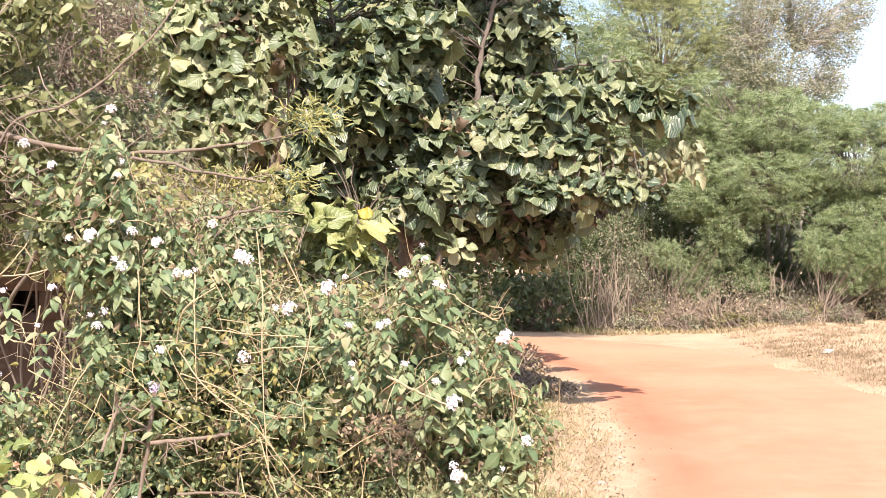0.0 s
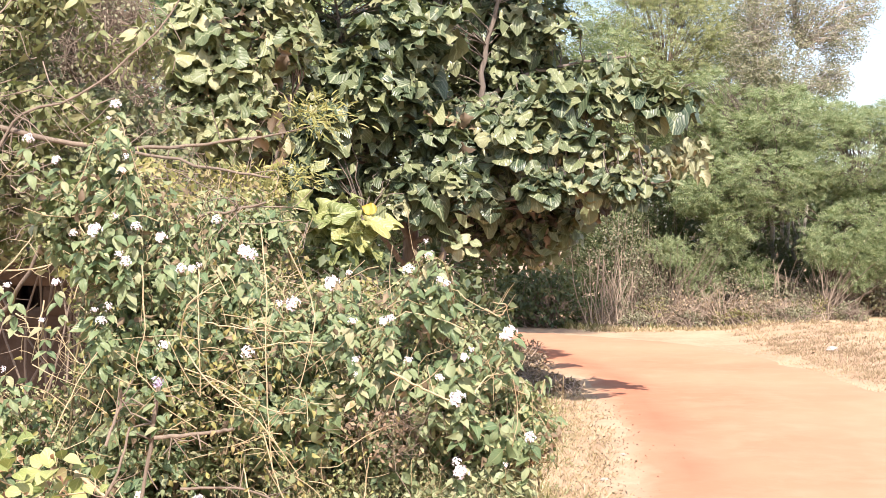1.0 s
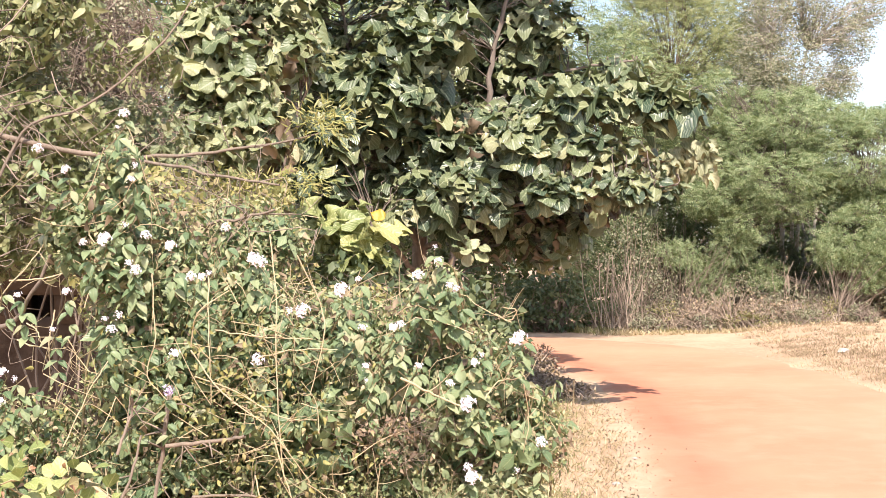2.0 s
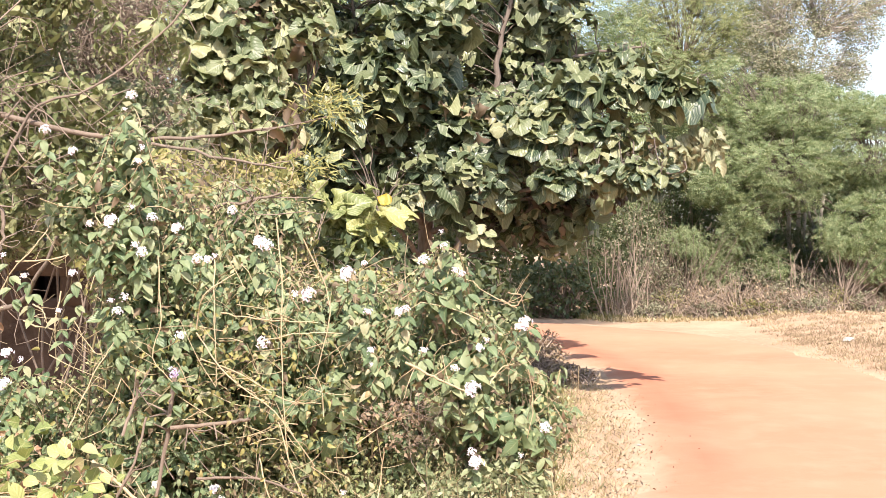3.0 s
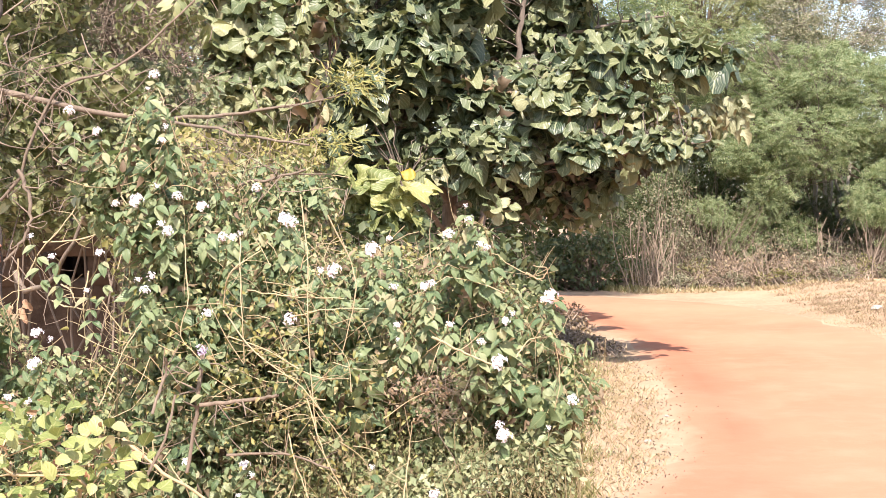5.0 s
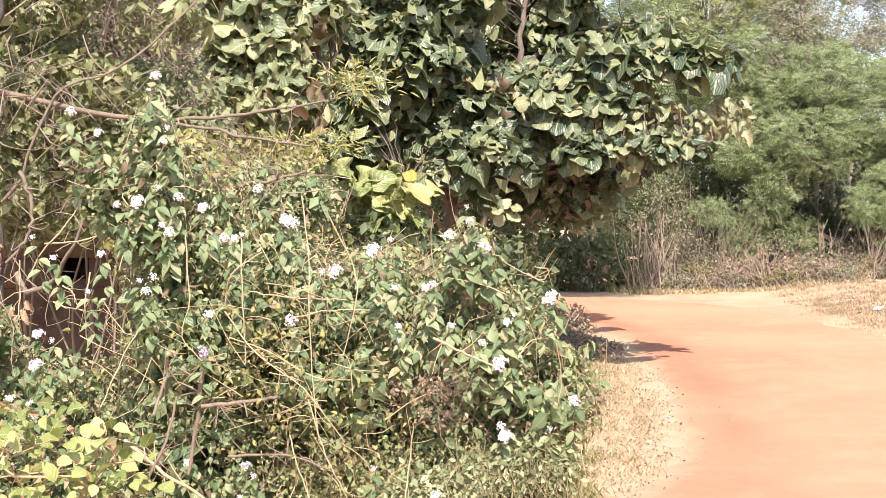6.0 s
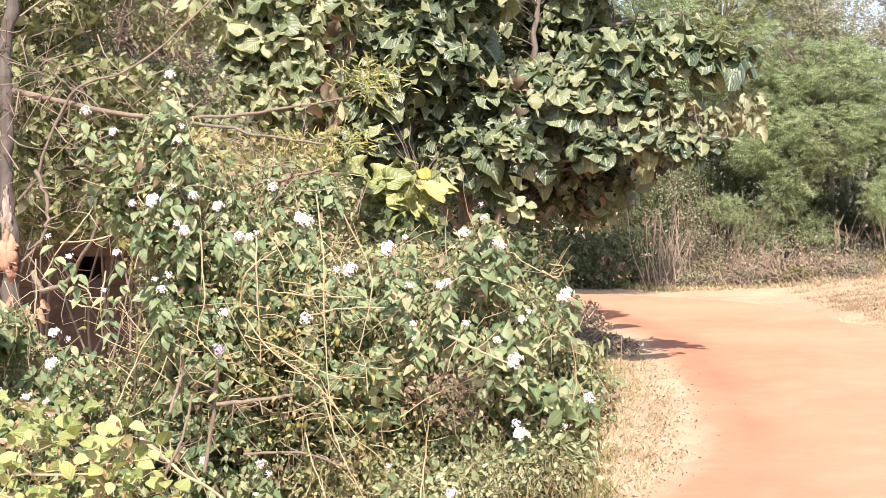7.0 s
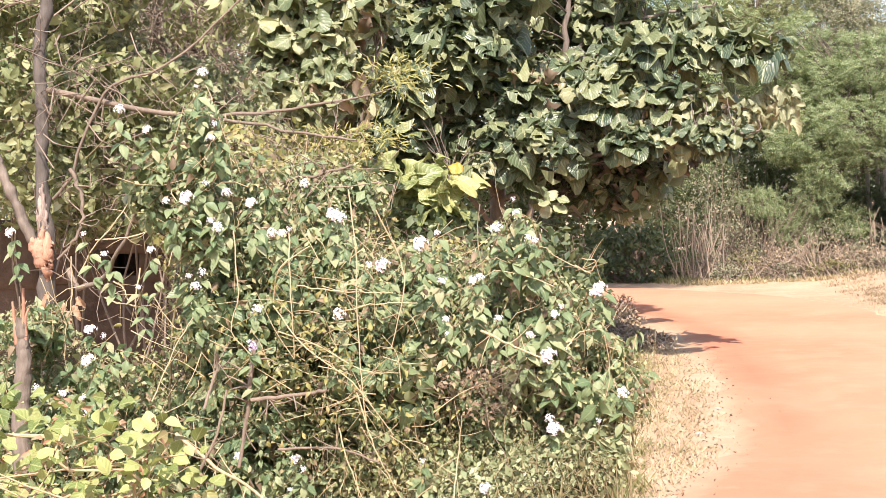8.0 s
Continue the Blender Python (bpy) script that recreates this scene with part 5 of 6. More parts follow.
# ---- thorn trees and scrub across the road ----
def thorn_tree(label, base, lobes, sprays, material, size=0.26, stems=3, keep=0.7, bare=0, shape=SPRAY, r0=0.10, name="thorn_tree", bark=M_TWIG, seed=0.0, low=0.45, face=(0, -0.55, 0.85), loose=0.4, gap=0.6):
    """A spreading thorn tree: several leaning stems, limbs into each lobe, feathery leaves in clumps with gaps."""
    root = thing(name, base, label, "tree")
    b = np.array(base, float)
    limbs = Pile()
    hubs = []
    for k in range(stems):
        lean = np.array([rng.normal(0, 0.35), rng.normal(0, 0.25), 0])
        l = np.array(lobes[k % len(lobes)][:3])
        top = l * 0.85 + b * 0.15 + rng.normal(0, 0.15, 3)
        line = spline([b + [rng.normal(0, 0.12), rng.normal(0, 0.1), -0.05], b * 0.6 + top * 0.4 + lean, top], 14, 0.03)
        part("trunk", Pile().tube(line, (r0 * rng.uniform(0.7, 1.0), r0 * 0.25), 8), bark, root)
        hubs += list(line[4:])
    for l in lobes:
        p, _ = in_lobes(26, [l], 0.5, 0.95)
        for a in p:
            hub = min(hubs, key=lambda h: np.linalg.norm(h - a) + 0.6 * max(0, h[2] - a[2]))
            line = stem_to(limbs, hub, a, r0 * 0.22, 0.006, 0.10, 4, 7, 0.025)
            for i in (3, 4, 5):
                d = unit(rng.normal(size=3))
                limbs.tube(spline([line[i], line[i] + d * 0.25, line[i] + d * 0.5 + [0, 0, -0.05]], 4), (0.008, 0.003), 3)
    for _ in range(bare):
        a, o = in_lobes(1, lobes, 0.3, 1.0)
        d = unit(o[0] + rng.normal(0, 0.7, 3))
        limbs.tube(spline([a[0] - d * 0.3, a[0] - d * 0.1 + rng.normal(0, 0.06, 3), a[0] + d * 0.1 + rng.normal(0, 0.06, 3), a[0] + d * 0.3 + rng.normal(0, 0.08, 3)], 7), (0.007, 0.002), 3)
    part("limb_mass", limbs, bark, root, kind="stuff")
    p, w = in_lobes(int(sprays / keep), lobes, low, 1.05, 0.6)
    p, w = clumped(p, w, gap, keep, seed, 0.5)
    n = len(p)
    axis = w * 0.35 + rng.normal(0, 0.75, (n, 3)) * [1.2, 1, 0.35] + [0, 0, -0.05]
    normal = np.array(face) + rng.normal(0, loose, (n, 3)) + w * 0.3
    part("crown", Pile().stamp(shape, p, leaf_turns(axis, normal, rng.uniform(0.6, 1.2, n) * size)), material, root, kind="stuff", smooth=False)
    return root


thorn_tree("low spreading green thorn tree with feathery leaves", (7.9, 25.2, 0.3),
           [(6.3, 24.2, 2.85, 1.3, 1.0, 0.55), (8.0, 24.2, 3.3, 1.6, 1.2, 0.85), (9.8, 24.6, 2.9, 1.5, 1.3, 1.2), (8.4, 24.0, 2.3, 1.1, 0.8, 0.5), (5.5, 24.4, 2.55, 0.8, 0.8, 0.45), (7.0, 24.6, 3.9, 1.3, 1.1, 0.5), (9.0, 23.7, 1.75, 0.9, 0.5, 0.45), (5.9, 24.9, 3.7, 1.0, 0.8, 0.5), (5.1, 25.0, 3.2, 0.8, 0.8, 0.5), (4.9, 25.2, 4.1, 0.9, 0.7, 0.5), (5.5, 24.0, 2.0, 0.45, 0.4, 0.45), (5.0, 24.3, 2.5, 0.6, 0.5, 0.35), (7.45, 23.5, 1.85, 0.45, 0.35, 0.5), (7.9, 23.3, 1.35, 0.4, 0.35, 0.45), (8.9, 24.4, 4.0, 1.0, 0.9, 0.4), (6.3, 23.8, 2.3, 0.5, 0.4, 0.22), (6.2, 24.8, 4.35, 0.5, 0.4, 0.30), (5.3, 25.2, 4.75, 0.5, 0.5, 0.35), (6.8, 24.9, 4.5, 0.4, 0.4, 0.25), (7.5, 24.7, 4.2, 0.5, 0.4, 0.2)], 38000, M_THORN, 0.165, 4, 0.58, shape=SPRAY, low=0.6, r0=0.055, bark=M_TRUNK, loose=0.6, gap=0.34)
thorn_tree("tall yellowish-green thorn tree behind the scrub", (5.3, 28.5, 0.3),
           [(5.0, 28.0, 6.3, 1.5, 1.4, 1.3), (6.2, 28.3, 4.8, 1.5, 1.4, 1.1), (4.3, 28.2, 4.6, 1.2, 1.2, 1.0), (5.6, 28.5, 3.5, 1.4, 1.2, 0.7), (4.6, 28.0, 7.8, 1.4, 1.3, 0.9), (6.9, 28.4, 4.3, 1.2, 1.0, 0.8), (6.0, 28.4, 6.9, 1.2, 1.0, 1.0), (3.9, 28.7, 5.7, 1.1, 0.9, 1.1), (7.0, 29.2, 5.4, 0.9, 0.7, 1.2), (7.8, 29.3, 4.5, 0.9, 0.7, 0.9)], 38000, M_THORN_YELLOW, 0.155, 4, 0.85, seed=3.0, shape=SPRAY, low=0.5, face=(0, -0.7, 0.7), loose=0.7, gap=0.38, r0=0.06)
thorn_tree("dry grey tree with sparse small leaves", (7.35, 27.0, 0.3),
           [(7.3, 27.0, 5.4, 0.7, 0.7, 1.1), (7.7, 27.0, 6.9, 0.7, 0.7, 0.9), (6.8, 27.0, 6.8, 0.6, 0.7, 1.0), (8.5, 26.9, 6.0, 0.5, 0.6, 0.6), (8.2, 27.0, 5.1, 0.5, 0.6, 0.5), (7.1, 27.0, 4.1, 0.7, 0.7, 0.6), (6.5, 27.0, 5.6, 0.6, 0.7, 0.8), (8.9, 26.9, 6.7, 0.4, 0.5, 0.45)], 36000, M_GREY_LEAF, 0.052, 6, 0.7, 420, LEAF_FAR, 0.075, "dry_tree", M_PALE_TRUNK, 5.0, 0.2, (0, -0.9, 0.5), 0.6, 0.3)
thorn_tree("dark green thorn tree overhanging the bend", (2.4, 27.0, 0.1),
           [(2.2, 26.5, 3.6, 1.8, 1.3, 1.3), (3.4, 27.0, 5.0, 1.5, 1.3, 1.2), (0.8, 27.0, 4.2, 1.6, 1.3, 1.4), (2.0, 27.0, 6.3, 2.0, 1.5, 1.3), (3.3, 26.3, 2.4, 1.0, 0.8, 0.9), (4.0, 26.4, 3.5, 1.0, 0.9, 0.7)], 11000, M_THORN, 0.215, 4, 0.65, seed=8.0, shape=SPRAY, gap=0.4)
thorn_tree("broad thorn tree on the dry bank", (12.5, 24.5, 0.3),
           [(11.8, 24.0, 3.0, 1.5, 1.3, 1.1), (13.2, 24.2, 3.6, 1.6, 1.4, 1.3), (12.6, 24.0, 1.8, 1.6, 1.2, 0.8)], 5200, M_THORN, 0.27, 3, 0.75, seed=12.0)
thorn_tree("thorn tree behind the teak on the inner bend", (-3.5, 25.5, 0.1),
           [(-3.8, 25.0, 4.0, 2.2, 1.5, 1.6), (-1.6, 25.3, 3.4, 1.6, 1.3, 1.4), (-3.0, 25.3, 6.4, 2.4, 1.6, 1.5), (-6.3, 25.0, 4.5, 2.0, 1.5, 2.0)], 4500, M_THORN, 0.38, 4, 0.8, seed=15.0)
thorn_tree("shady thorn tree deep behind the mud wall", (-4.5, 14.5, 0.0),
           [(-4.2, 14.0, 4.2, 1.8, 1.3, 1.6), (-2.6, 14.3, 3.4, 1.4, 1.2, 1.3), (-5.6, 14.2, 3.0, 1.5, 1.2, 1.5), (-3.6, 14.2, 2.0, 1.6, 1.0, 0.9), (-3.2, 14.5, 5.8, 1.8, 1.3, 1.1)], 4500, M_LANCE, 0.28, 3, 0.82, seed=19.0)


def scrub(label, lobes, count, material, size, shape=LEAF_FLAT, twigs=120, twig_material=M_TWIG, name="scrub_bush", low=0.3, keep=0.8, seed=0.0):
    c = lobes[0]
    root = thing(name, (c[0], c[1], ground_height(c[0], c[1])), label, "shrub", "scrub across the road")
    wood = Pile()
    p, _ = in_lobes(twigs, lobes, 0.5, 1.08)
    for a in p:
        foot = (c[0] + rng.normal(0, 0.25 * c[3]), c[1] + rng.normal(0, 0.2), ground_height(c[0], c[1]) - 0.03)
        stem_to(wood, foot, a, 0.010, 0.003, 0.05, 4, 6, 0.02)
    part("twig_mass", wood, twig_material, root, kind="stuff")
    if count:
        p, w = in_lobes(int(count / keep), lobes, low, 1.03, 0.6)
        p, w = clumped(p, w, 0.3, keep, seed)
        ok = p[:, 2] > 0.03
        p, w = p[ok], w[ok]
        n = len(p)
        part("foliage", Pile().stamp(shape, p, leaf_turns(w * 0.6 + rng.normal(0, 0.6, (n, 3)), w * 0.5 + rng.normal(0, 0.5, (n, 3)) + [0, -0.2, 0.6], rng.uniform(0.5, 1.3, n) * size)), material, root, kind="stuff", smooth=False)
    return root


# shrubs with M_DARK_SHRUB have the shade under the trees put into their leaf colour
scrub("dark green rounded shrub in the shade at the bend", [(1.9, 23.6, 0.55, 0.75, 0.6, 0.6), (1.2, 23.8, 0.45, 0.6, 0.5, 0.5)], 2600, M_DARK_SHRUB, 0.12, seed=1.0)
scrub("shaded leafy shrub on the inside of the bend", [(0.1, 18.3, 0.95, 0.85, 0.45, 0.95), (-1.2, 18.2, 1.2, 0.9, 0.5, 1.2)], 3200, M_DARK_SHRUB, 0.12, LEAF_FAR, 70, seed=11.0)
scrub("understorey shrub below the thorn trees, darkened for shade", [(4.3, 26.3, 1.5, 1.1, 0.8, 1.4), (3.2, 25.8, 1.2, 0.9, 0.7, 1.2)], 4200, M_DARK_SHRUB, 0.15, SPRAY, 150, seed=2.0)
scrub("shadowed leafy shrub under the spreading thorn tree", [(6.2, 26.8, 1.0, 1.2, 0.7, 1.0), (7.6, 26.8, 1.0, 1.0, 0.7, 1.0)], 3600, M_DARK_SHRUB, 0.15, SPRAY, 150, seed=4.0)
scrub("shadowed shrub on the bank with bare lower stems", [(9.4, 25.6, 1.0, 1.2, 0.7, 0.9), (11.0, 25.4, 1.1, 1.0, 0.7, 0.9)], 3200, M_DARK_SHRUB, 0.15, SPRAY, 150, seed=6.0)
scrub("low olive thorn scrub on the bank", [(8.1, 24.2, 1.15, 0.7, 0.5, 0.6), (9.4, 24.2, 1.1, 0.9, 0.5, 0.7), (6.0, 24.3, 1.0, 0.4, 0.3, 0.35)], 3600, M_THORN, 0.14, SPRAY, 90, seed=13.0)
scrub("green thorny shrub beside dry stems", [(4.25, 24.2, 1.45, 0.50, 0.4, 0.28), (5.3, 24.1, 1.55, 0.45, 0.4, 0.45), (4.9, 24.2, 0.95, 0.5, 0.4, 0.45)], 2200, M_THORN, 0.14, SPRAY_FINE, 80, seed=7.0)
scrub("grey leafless twiggy shrub by the bend", [(3.4, 24.3, 1.5, 0.7, 0.5, 0.9), (4.0, 24.4, 1.0, 0.6, 0.5, 0.7)], 1800, M_GREY_SCRUB, 0.06, LEAF_FAR, 60, M_TWIG, seed=9.0)
for k in range(13):
    x = -9.0 + 1.85 * k
    scrub("leafy understorey bush behind the thorn trees, darkened for shade", [(x, 28.6 + rng.normal(0, 0.4), 1.1, 1.25, 0.8, 1.2 + 0.3 * rng.random()), (x + 0.8, 29.0, 2.3, 1.1, 0.8, 0.9)], 2600, M_DARK_SHRUB, 0.19, LEAF_FAR, 60, seed=30.0 + k)
scrub("olive thorn bush in the sun on the bank", [(9.0, 23.5, 1.5, 0.7, 0.45, 0.6), (9.7, 23.8, 1.9, 0.7, 0.5, 0.8)], 1900, M_THORN_YELLOW, 0.14, SPRAY_FINE, 60, seed=61.0)
scrub("sunlit thorn bush in front of the shady grove", [(7.0, 23.3, 1.55, 0.40, 0.3, 0.38), (7.55, 23.2, 1.25, 0.45, 0.35, 0.55), (8.1, 23.1, 1.5, 0.5, 0.35, 0.6)], 3600, M_THORN, 0.13, SPRAY, 70, seed=71.0)
scrub("leafy thorn thicket filling the back of the grove", [(5.0, 30.2, 3.6, 1.3, 0.8, 1.3), (6.8, 30.2, 3.5, 1.3, 0.8, 1.2), (8.4, 30.0, 3.0, 1.2, 0.8, 1.1)], 4200, M_THORN, 0.24, SPRAY, 120, seed=55.0)
for k, (x, y, h) in enumerate(((2.6, 23.7, 0.30), (3.15, 23.5, 0.48), (3.55, 23.2, 0.24), (4.0, 23.5, 0.55), (4.45, 23.1, 0.30), (4.9, 23.4, 0.62), (5.35, 23.0, 0.28), (5.8, 23.2, 0.50), (6.3, 22.8, 0.22), (6.8, 23.1, 0.42), (7.4, 22.8, 0.30))):
    wide = 0.28 + 0.25 * ((k * 0.618) % 1.0)
    scrub("low grey-green dry weed clump at the road's far edge", [(x, y, h * 0.45 + ground_height(x, y), wide, 0.35, h * 0.65)], 420 if k % 2 else 750, M_GREY_SCRUB if k % 3 else M_STRAW_GREEN, 0.055, LEAF_FAR, 90, M_CANE if k % 2 else M_TWIG, "dry_weed_clump", keep=0.6, seed=x)
for x, y, h in ((3.7, 23.9, 1.0), (5.5, 23.7, 0.95), (6.5, 23.6, 0.65), (7.5, 23.6, 0.85), (8.5, 23.3, 0.8), (9.4, 23.0, 0.9)):
    twig_tangle([(x, y, 0.5 * h + ground_height(x, y), 0.6, 0.3, 0.55 * h), (x + 0.4, y, 0.3 + ground_height(x, y), 0.5, 0.3, 0.3)], 150, "arching tangle of dry twigs under the thorn trees", 900, M_GREY_SCRUB, 0.05, 0.6, 0.0045, LEAF_CURL, 0.7, M_TWIG, "scrub across the road")
for x, y, h, n in ((2.85, 23.4, 1.4, 13), (3.1, 23.6, 1.35, 12), (3.35, 23.6, 1.0, 8), (6.3, 23.8, 1.1, 14), (6.65, 23.8, 0.9, 9), (7.3, 24.0, 1.2, 10), (7.9, 23.6, 1.0, 12), (4.9, 24.0, 1.0, 9), (8.8, 23.4, 1.1, 12)):
    root = thing("dry_cane_clump", (x, y, ground_height(x, y)), "clump of pinkish-tan dry upright canes", "canes", "dry canes across the road")
    for _ in range(n):
        a = np.array([x + rng.normal(0, 0.16), y + rng.normal(0, 0.1), ground_height(x, y) - 0.03])
        top = a + np.array([rng.normal(0, 0.24), rng.normal(0, 0.1), h * rng.uniform(0.6, 1.1)])
        part("cane", Pile().tube(spline([a, (a + top) / 2 + rng.normal(0, 0.05, 3), top], 6, 0.012), (0.013 if h > 1.2 else 0.010, 0.005), 5), M_CANE, root)


for x, y, r, h in ((4.45, 23.3, 0.45, 0.75), (5.05, 23.2, 0.55, 0.85), (5.6, 23.1, 0.45, 0.6), (6.1, 23.0, 0.4, 0.5)):
    scrub("pinkish-grey leafless dry brush at the road's far edge", [(x, y, h * 0.45 + ground_height(x, y), r, 0.35, h * 0.55)], 220, M_DRY_WEED, 0.06, LEAF_FAR, 130, M_CANE, "dry_brush", seed=x * 3)


def dead_tree():
    """A broken, leaning little tree with snapped limbs, in the brush under the thorn trees."""
    root = thing("dead_tree", (7.52, 24.0, 0.15), "leaning broken dead tree with reddish-brown weathered wood", "tree")
    line = spline([(7.55, 24.0, 0.10), (7.50, 24.0, 0.58), (7.40, 24.0, 1.02), (7.28, 24.0, 1.42), (7.22, 24.0, 1.9)], 34, 0.008)
    part("trunk", roughen(Pile().tube(line, (0.085, 0.075, 0.06, 0.04, 0.015), 11), 0.05, 7), M_DEAD_WOOD, root, "split weathered bark")
    for i, way, size in ((14, (-0.6, -0.2, 0.8), 0.6), (18, (0.7, -0.1, 0.6), 0.7), (22, (-0.9, 0.1, 0.5), 0.6), (26, (0.5, 0.1, 0.9), 0.7)):
        w = np.array(way)
        part("limb", Pile().tube(spline([line[i], line[i] + w * size * 0.5 + [0, 0, 0.05], line[i] + w * size * [1.2, 1, 0.8]], 9, 0.02), (0.025, 0.006), 6), M_DEAD_WOOD, root)


dead_tree()
# mostly unseen tree, added so that its high crown shades the bend
thorn_tree("dense thorn tree added on the inside of the bend to shade it", (-0.6, 17.0, 0.0),
           [(-0.4, 18.4, 4.4, 1.7, 1.3, 1.3), (0.5, 19.4, 4.8, 1.3, 1.2, 1.1), (-2.2, 18.2, 4.0, 1.6, 1.3, 1.4), (-1.6, 17.6, 2.2, 1.2, 0.8, 1.0), (2.4, 17.0, 7.3, 1.4, 1.2, 0.9), (0.5, 17.2, 7.4, 1.6, 1.2, 0.9), (1.6, 17.8, 6.6, 1.3, 1.0, 0.8)], 7000, M_THORN, 0.38, 3, 0.85, seed=22.0)


def far_woods():
    """A ring of distant treetops that closes the horizon."""
    root = thing("far_woods", (0, 60, 0), "distant hazy green belt of trees", "woods", kind="stuff")
    pile = Pile()
    lobes = []
    for k in range(150):
        th = 2 * math.pi * k / 150
        d = rng.uniform(55, 75)
        h = rng.uniform(2.2, 4.2)
        lobes.append((d * math.sin(th), d * math.cos(th), h * 0.75, rng.uniform(1.6, 3.0), rng.uniform(1.6, 3.0), h * 0.8))
    p, w = in_lobes(14000, lobes, 0.7, 1.02)
    n = len(p)
    pile.stamp(CHIP, p, leaf_turns(rng.normal(size=(n, 3)), w + rng.normal(0, 0.5, (n, 3)), rng.uniform(0.35, 0.8, n)))
    part("canopy", pile, M_DARK_SHRUB, root, kind="stuff", smooth=False)


far_woods()

# ---- verge and bank ----
def verge_edge(y):
    """How far the road's inner edge lies to the right, along the verge."""
    return np.interp(y, (5.5, 6.5, 7.2, 8.1, 10.0, 12.2, 14.0), (0.2, 0.66, 0.95, 1.15, 1.35, 1.46, 1.50))


def verge_grass(label, count, tall, material, wide, thin, tufts, lean=0.7, width=1.0, reach=0.0):
    """Dry grass between the bush and the road, thinning out toward the road: stuff."""
    root = thing("verge_grass", (0.6, 9.0, 0), label, "grass", kind="stuff")
    y = 5.9 + 7.6 * rng.random(tufts) ** 1.2
    x = verge_edge(y) + reach - wide * rng.random(tufts) ** thin + 0.10 * np.sin(y * 5.1) * rng.random(tufts)
    i = rng.integers(0, tufts, count)
    p = np.stack([x[i], y[i]], -1) + rng.normal(0, 0.045, (count, 2))
    p = on_ground(np.column_stack([p, np.zeros(count)]))
    p[:, 2] -= 0.008
    a = np.column_stack([rng.normal(0, lean, (count, 2)), rng.uniform(0.35, 1.0, count)])
    part("blades", Pile().stamp(GRASS, p, leaf_turns(a, rng.normal(size=(count, 3)), rng.uniform(0.35, 1.0, count) * tall * rng.choice((0.7, 1.0, 1.5), count), width)), material, root, kind="stuff")


verge_grass("dense pale straw grass on the verge", 33000, 0.080, M_STRAW, 1.25, 0.8, 2200, width=0.7)
verge_grass("thin olive-tan dry grass on the verge", 14000, 0.10, M_STRAW_GREEN, 1.5, 0.5, 700, width=0.6, reach=-0.40)
verge_grass("brown dead grass stubble on the verge", 7000, 0.06, M_DRY_WEED, 1.2, 0.7, 800, 0.9, 0.8)
verge_grass("ragged olive weeds along the bush's edge", 9000, 0.15, M_STRAW_GREEN, 0.75, 0.7, 380, 0.5, 0.55, -0.42)
verge_grass("grey-green weed tufts in the straw", 4500, 0.07, M_SAGE, 1.0, 0.6, 260, 0.8, 1.3, -0.22)
grass_patch("verge_grass", "short greenish grass under the bush", -0.5, 0.45, 5.0, 10.0, 7000, 0.13, M_STRAW_GREEN, 330)
grass_patch("bank_grass", "dry straw grass along the bank", 4.9, 9.5, 13.5, 24.0, 9000, 0.11, M_STRAW, 800)
grass_patch("bank_grass", "dry grass fringe at the bend's outer edge", 2.2, 7.0, 22.9, 24.6, 4200, 0.26, M_STRAW_GREEN, 200)
grass_patch("bank_grass", "pale straw drift along the road's far edge", 2.4, 6.6, 22.5, 23.4, 3600, 0.20, M_STRAW, 170)
grass_patch("bank_grass", "brownish weeds thinning toward the road", 4.9, 8.5, 14.5, 22.5, 4200, 0.12, M_DRY_WEED, 300)
grass_patch("bank_grass", "ragged dry weeds along the bank's road edge", 4.75, 5.5, 13.0, 20.0, 5200, 0.11, M_DRY_WEED, 190)
grass_patch("bank_grass", "short trampled straw along the road's outer edge", 4.45, 5.1, 9.0, 18.5, 4200, 0.075, M_STRAW, 420)
grass_patch("bank_grass", "low brown stubble along the road's outer edge", 4.4, 5.2, 9.0, 18.5, 2600, 0.06, M_DRY_WEED, 260)
grass_patch("bank_grass", "grey-brown weed patches on the bank", 5.3, 7.5, 15.0, 22.5, 3600, 0.13, M_DRY_WEED, 110)
grass_patch("shade_weeds", "short reddish-brown dry grass under the teak", -0.2, 1.25, 13.0, 17.0, 2600, 0.13, M_DRY_WEED, 170)
grass_patch("shade_weeds", "dry weeds along the inner bend", -1.0, 1.2, 17.5, 19.3, 1800, 0.2, M_DRY_WEED, 90)
grass_patch("verge_weeds", "fine pale green-brown weeds beside the bush", -0.4, 0.48, 5.6, 9.8, 8000, 0.17, M_STRAW_GREEN, 420, 0.45, 0.7)
for x, y, r, h in ((0.45, 14.0, 0.42, 0.22), (0.85, 14.4, 0.32, 0.17), (0.35, 15.4, 0.5, 0.26), (1.05, 15.6, 0.30, 0.16), (1.10, 16.8, 0.30, 0.26), (0.1, 16.6, 0.5, 0.26), (1.12, 13.9, 0.22, 0.12), (0.6, 13.2, 0.30, 0.14), (0.95, 13.2, 0.26, 0.11), (1.30, 13.4, 0.18, 0.10), (0.25, 13.1, 0.35, 0.17)):
    scrub("low reddish-brown twiggy brush at the road's edge", [(x, y, h * 0.4, r, r, h * 0.65)], 280, M_DRY_WEED, 0.05, LEAF_CURL, 80, M_CANE, "dry_brush", seed=x * 7)


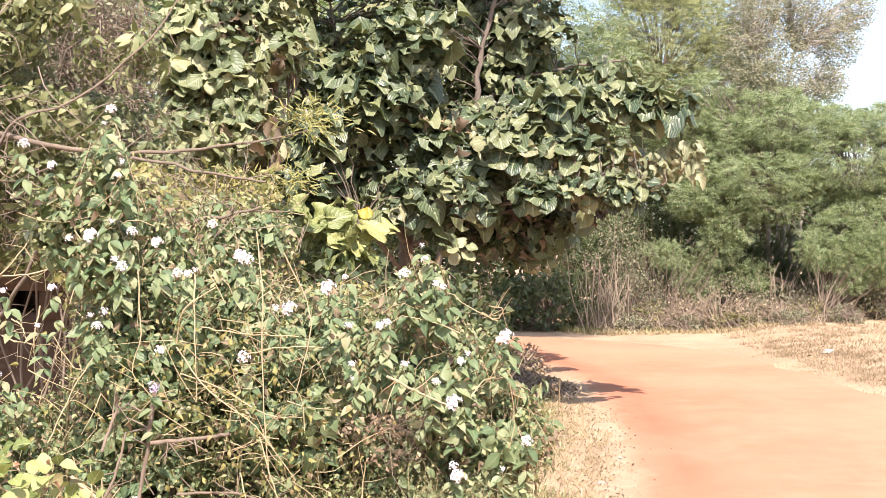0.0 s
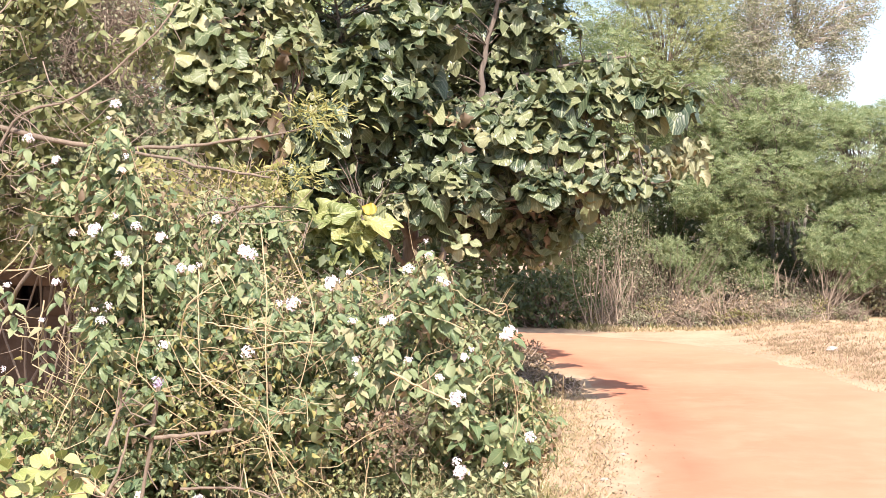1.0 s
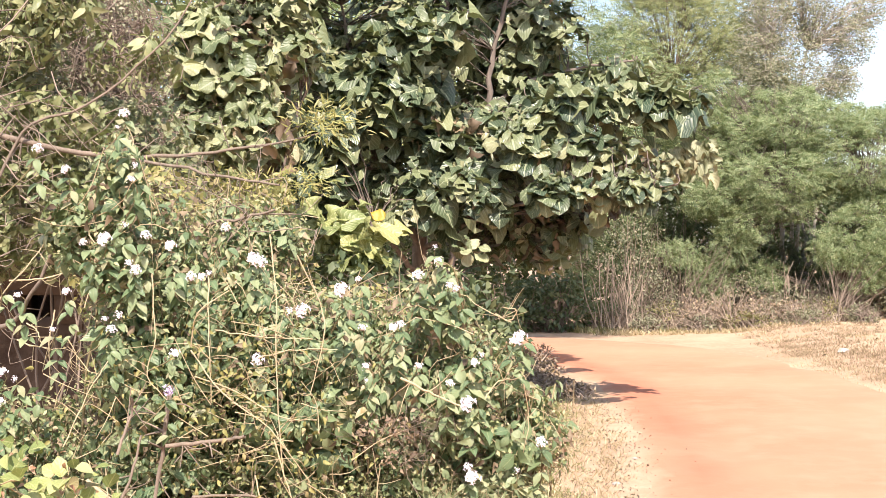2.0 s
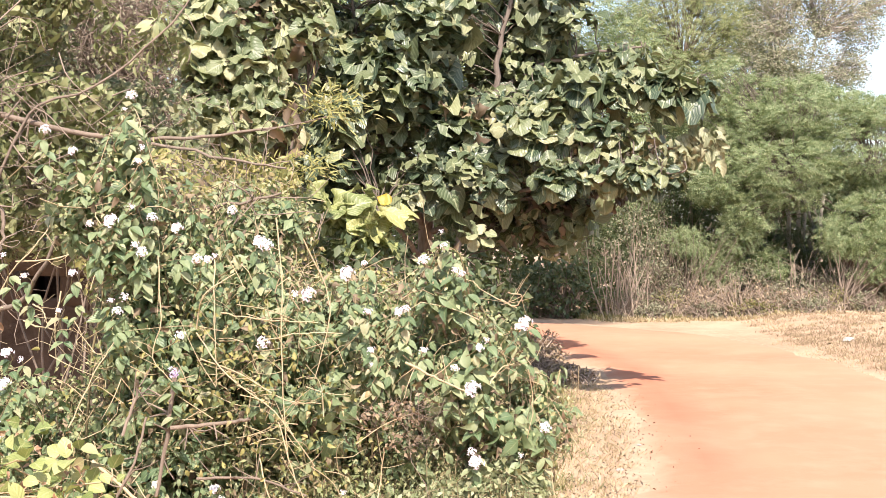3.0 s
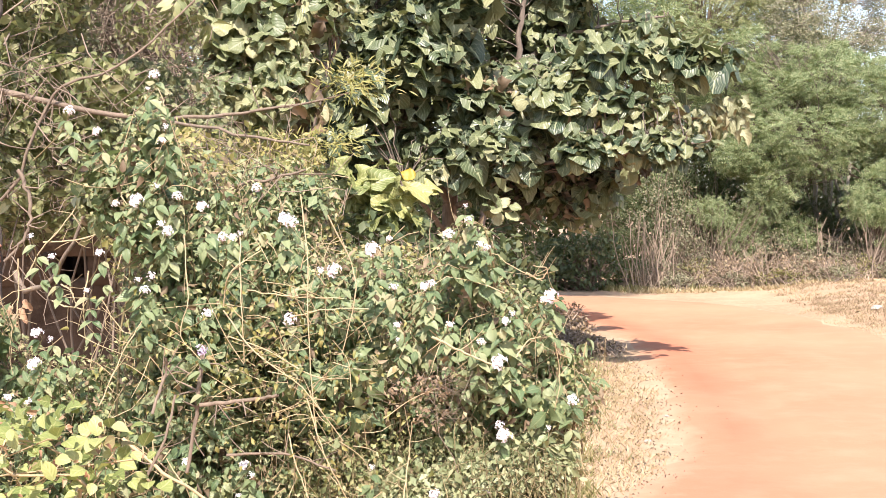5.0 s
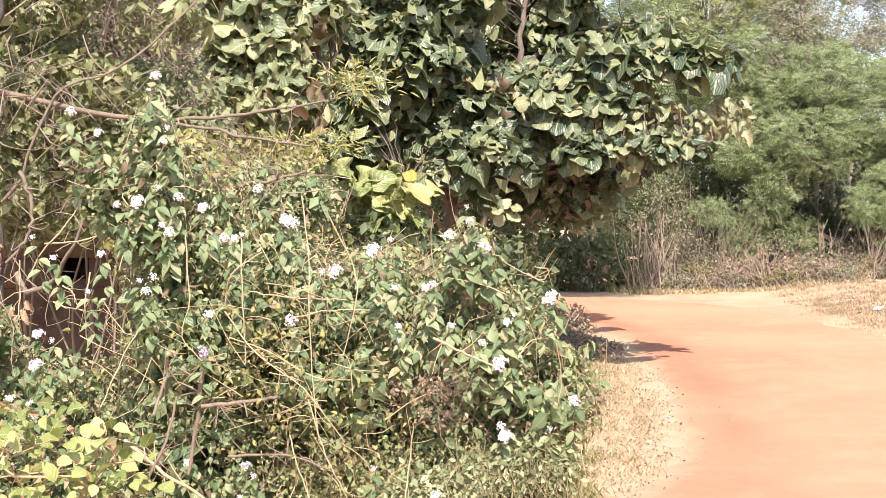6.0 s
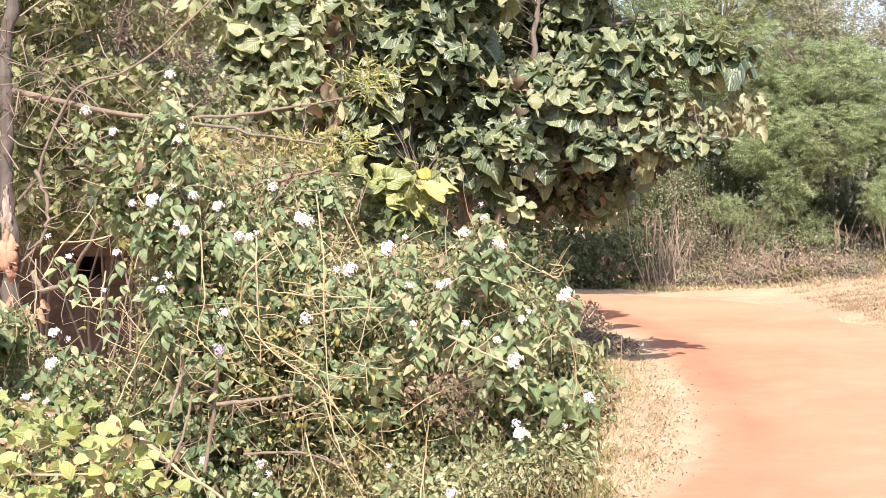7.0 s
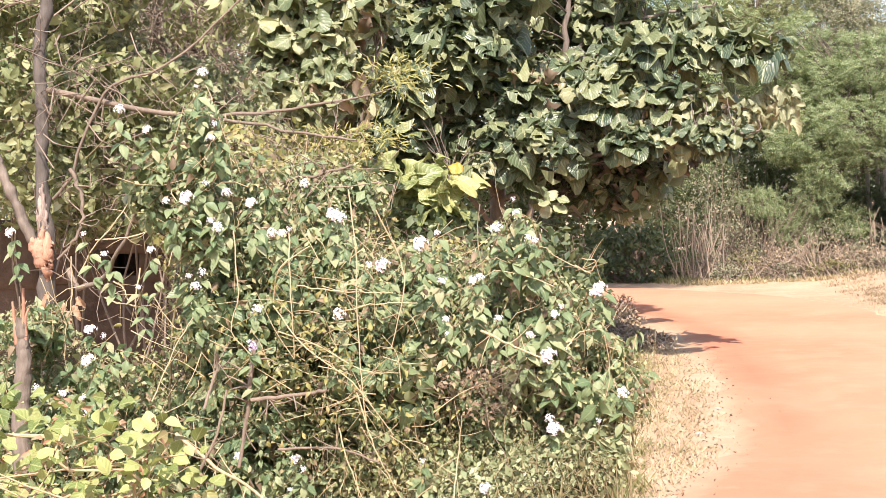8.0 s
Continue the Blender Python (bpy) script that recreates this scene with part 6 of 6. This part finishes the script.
def litter(count, x0, x1, y0, y1, material, size, label):
    root = thing("leaf_litter", ((x0 + x1) / 2, (y0 + y1) / 2, 0), label, "litter", kind="stuff")
    p = on_ground(np.column_stack([rng.uniform(x0, x1, count), rng.uniform(y0, y1, count), np.zeros(count)])) + [0, 0, 0.012]
    part("foliage", Pile().stamp(LEAF_CURL, p, leaf_turns(rng.normal(size=(count, 3)) * [1, 1, 0.2], rng.normal(0, 0.4, (count, 3)) + [0, 0, 1], rng.uniform(0.5, 1.4, count) * size)), material, root, kind="stuff")


def edge_litter(count, spread, inward, material, size, label):
    """Bits of dead leaf and chaff along the verge, spilling a little over the road's edge."""
    root = thing("leaf_litter", (1.0, 8.5, 0), label, "litter", kind="stuff")
    y = 5.8 + 6.5 * rng.random(count) ** 1.3
    x = verge_edge(y) - inward + rng.normal(0, spread, count)
    p = on_ground(np.column_stack([x, y, np.zeros(count)])) + [0, 0, 0.030]
    part("foliage", Pile().stamp(LEAF_CURL, p, leaf_turns(rng.normal(size=(count, 3)) * [1, 1, 0.25], rng.normal(0, 0.5, (count, 3)) + [0, 0, 1], rng.uniform(0.5, 1.5, count) * size)), material, root, kind="stuff")


edge_litter(260, 0.12, 0.0, M_SHADE_DEAD, 0.016, "dark bits of dead leaf spilling onto the road")
edge_litter(900, 0.26, 0.36, M_SHADE_DEAD, 0.014, "dark flecks of dead leaf in the pale straw")
litter(500, 0.0, 1.1, 6.0, 14.0, M_DEAD, 0.020, "scattered brown fallen leaves on the verge")
litter(130, 0.95, 1.6, 7.0, 13.0, M_DEAD, 0.022, "few dark fallen leaves at the road's edge")
litter(60, 4.9, 8.0, 14.0, 23.0, M_DEAD, 0.06, "dry leaf litter on the bank")


def stone(x, y, s, label):
    bm = bmesh.new()
    bmesh.ops.create_icosphere(bm, subdivisions=2, radius=s)
    for v in bm.verts:
        v.co += v.co.normalized() * s * 0.5 * noise.noise(v.co / s * 1.3 + Vector((x, y, 0)))
        v.co.z *= 0.55
    me = bpy.data.meshes.new("stone")
    bm.to_mesh(me)
    bm.free()
    me.materials.append(M_STONE)
    ob = new("stone", me)
    ob.location = (x, y, ground_height(x, y) + s * 0.25)
    tagged(ob, label, "stone", "stones")


stone(5.38, 17.5, 0.085, "pale grey stone lying on the bank")
for x, y, s in ((1.30, 9.2, 0.022), (1.05, 8.3, 0.025)):
    stone(x, y, s, "small pale stone at the road's edge")
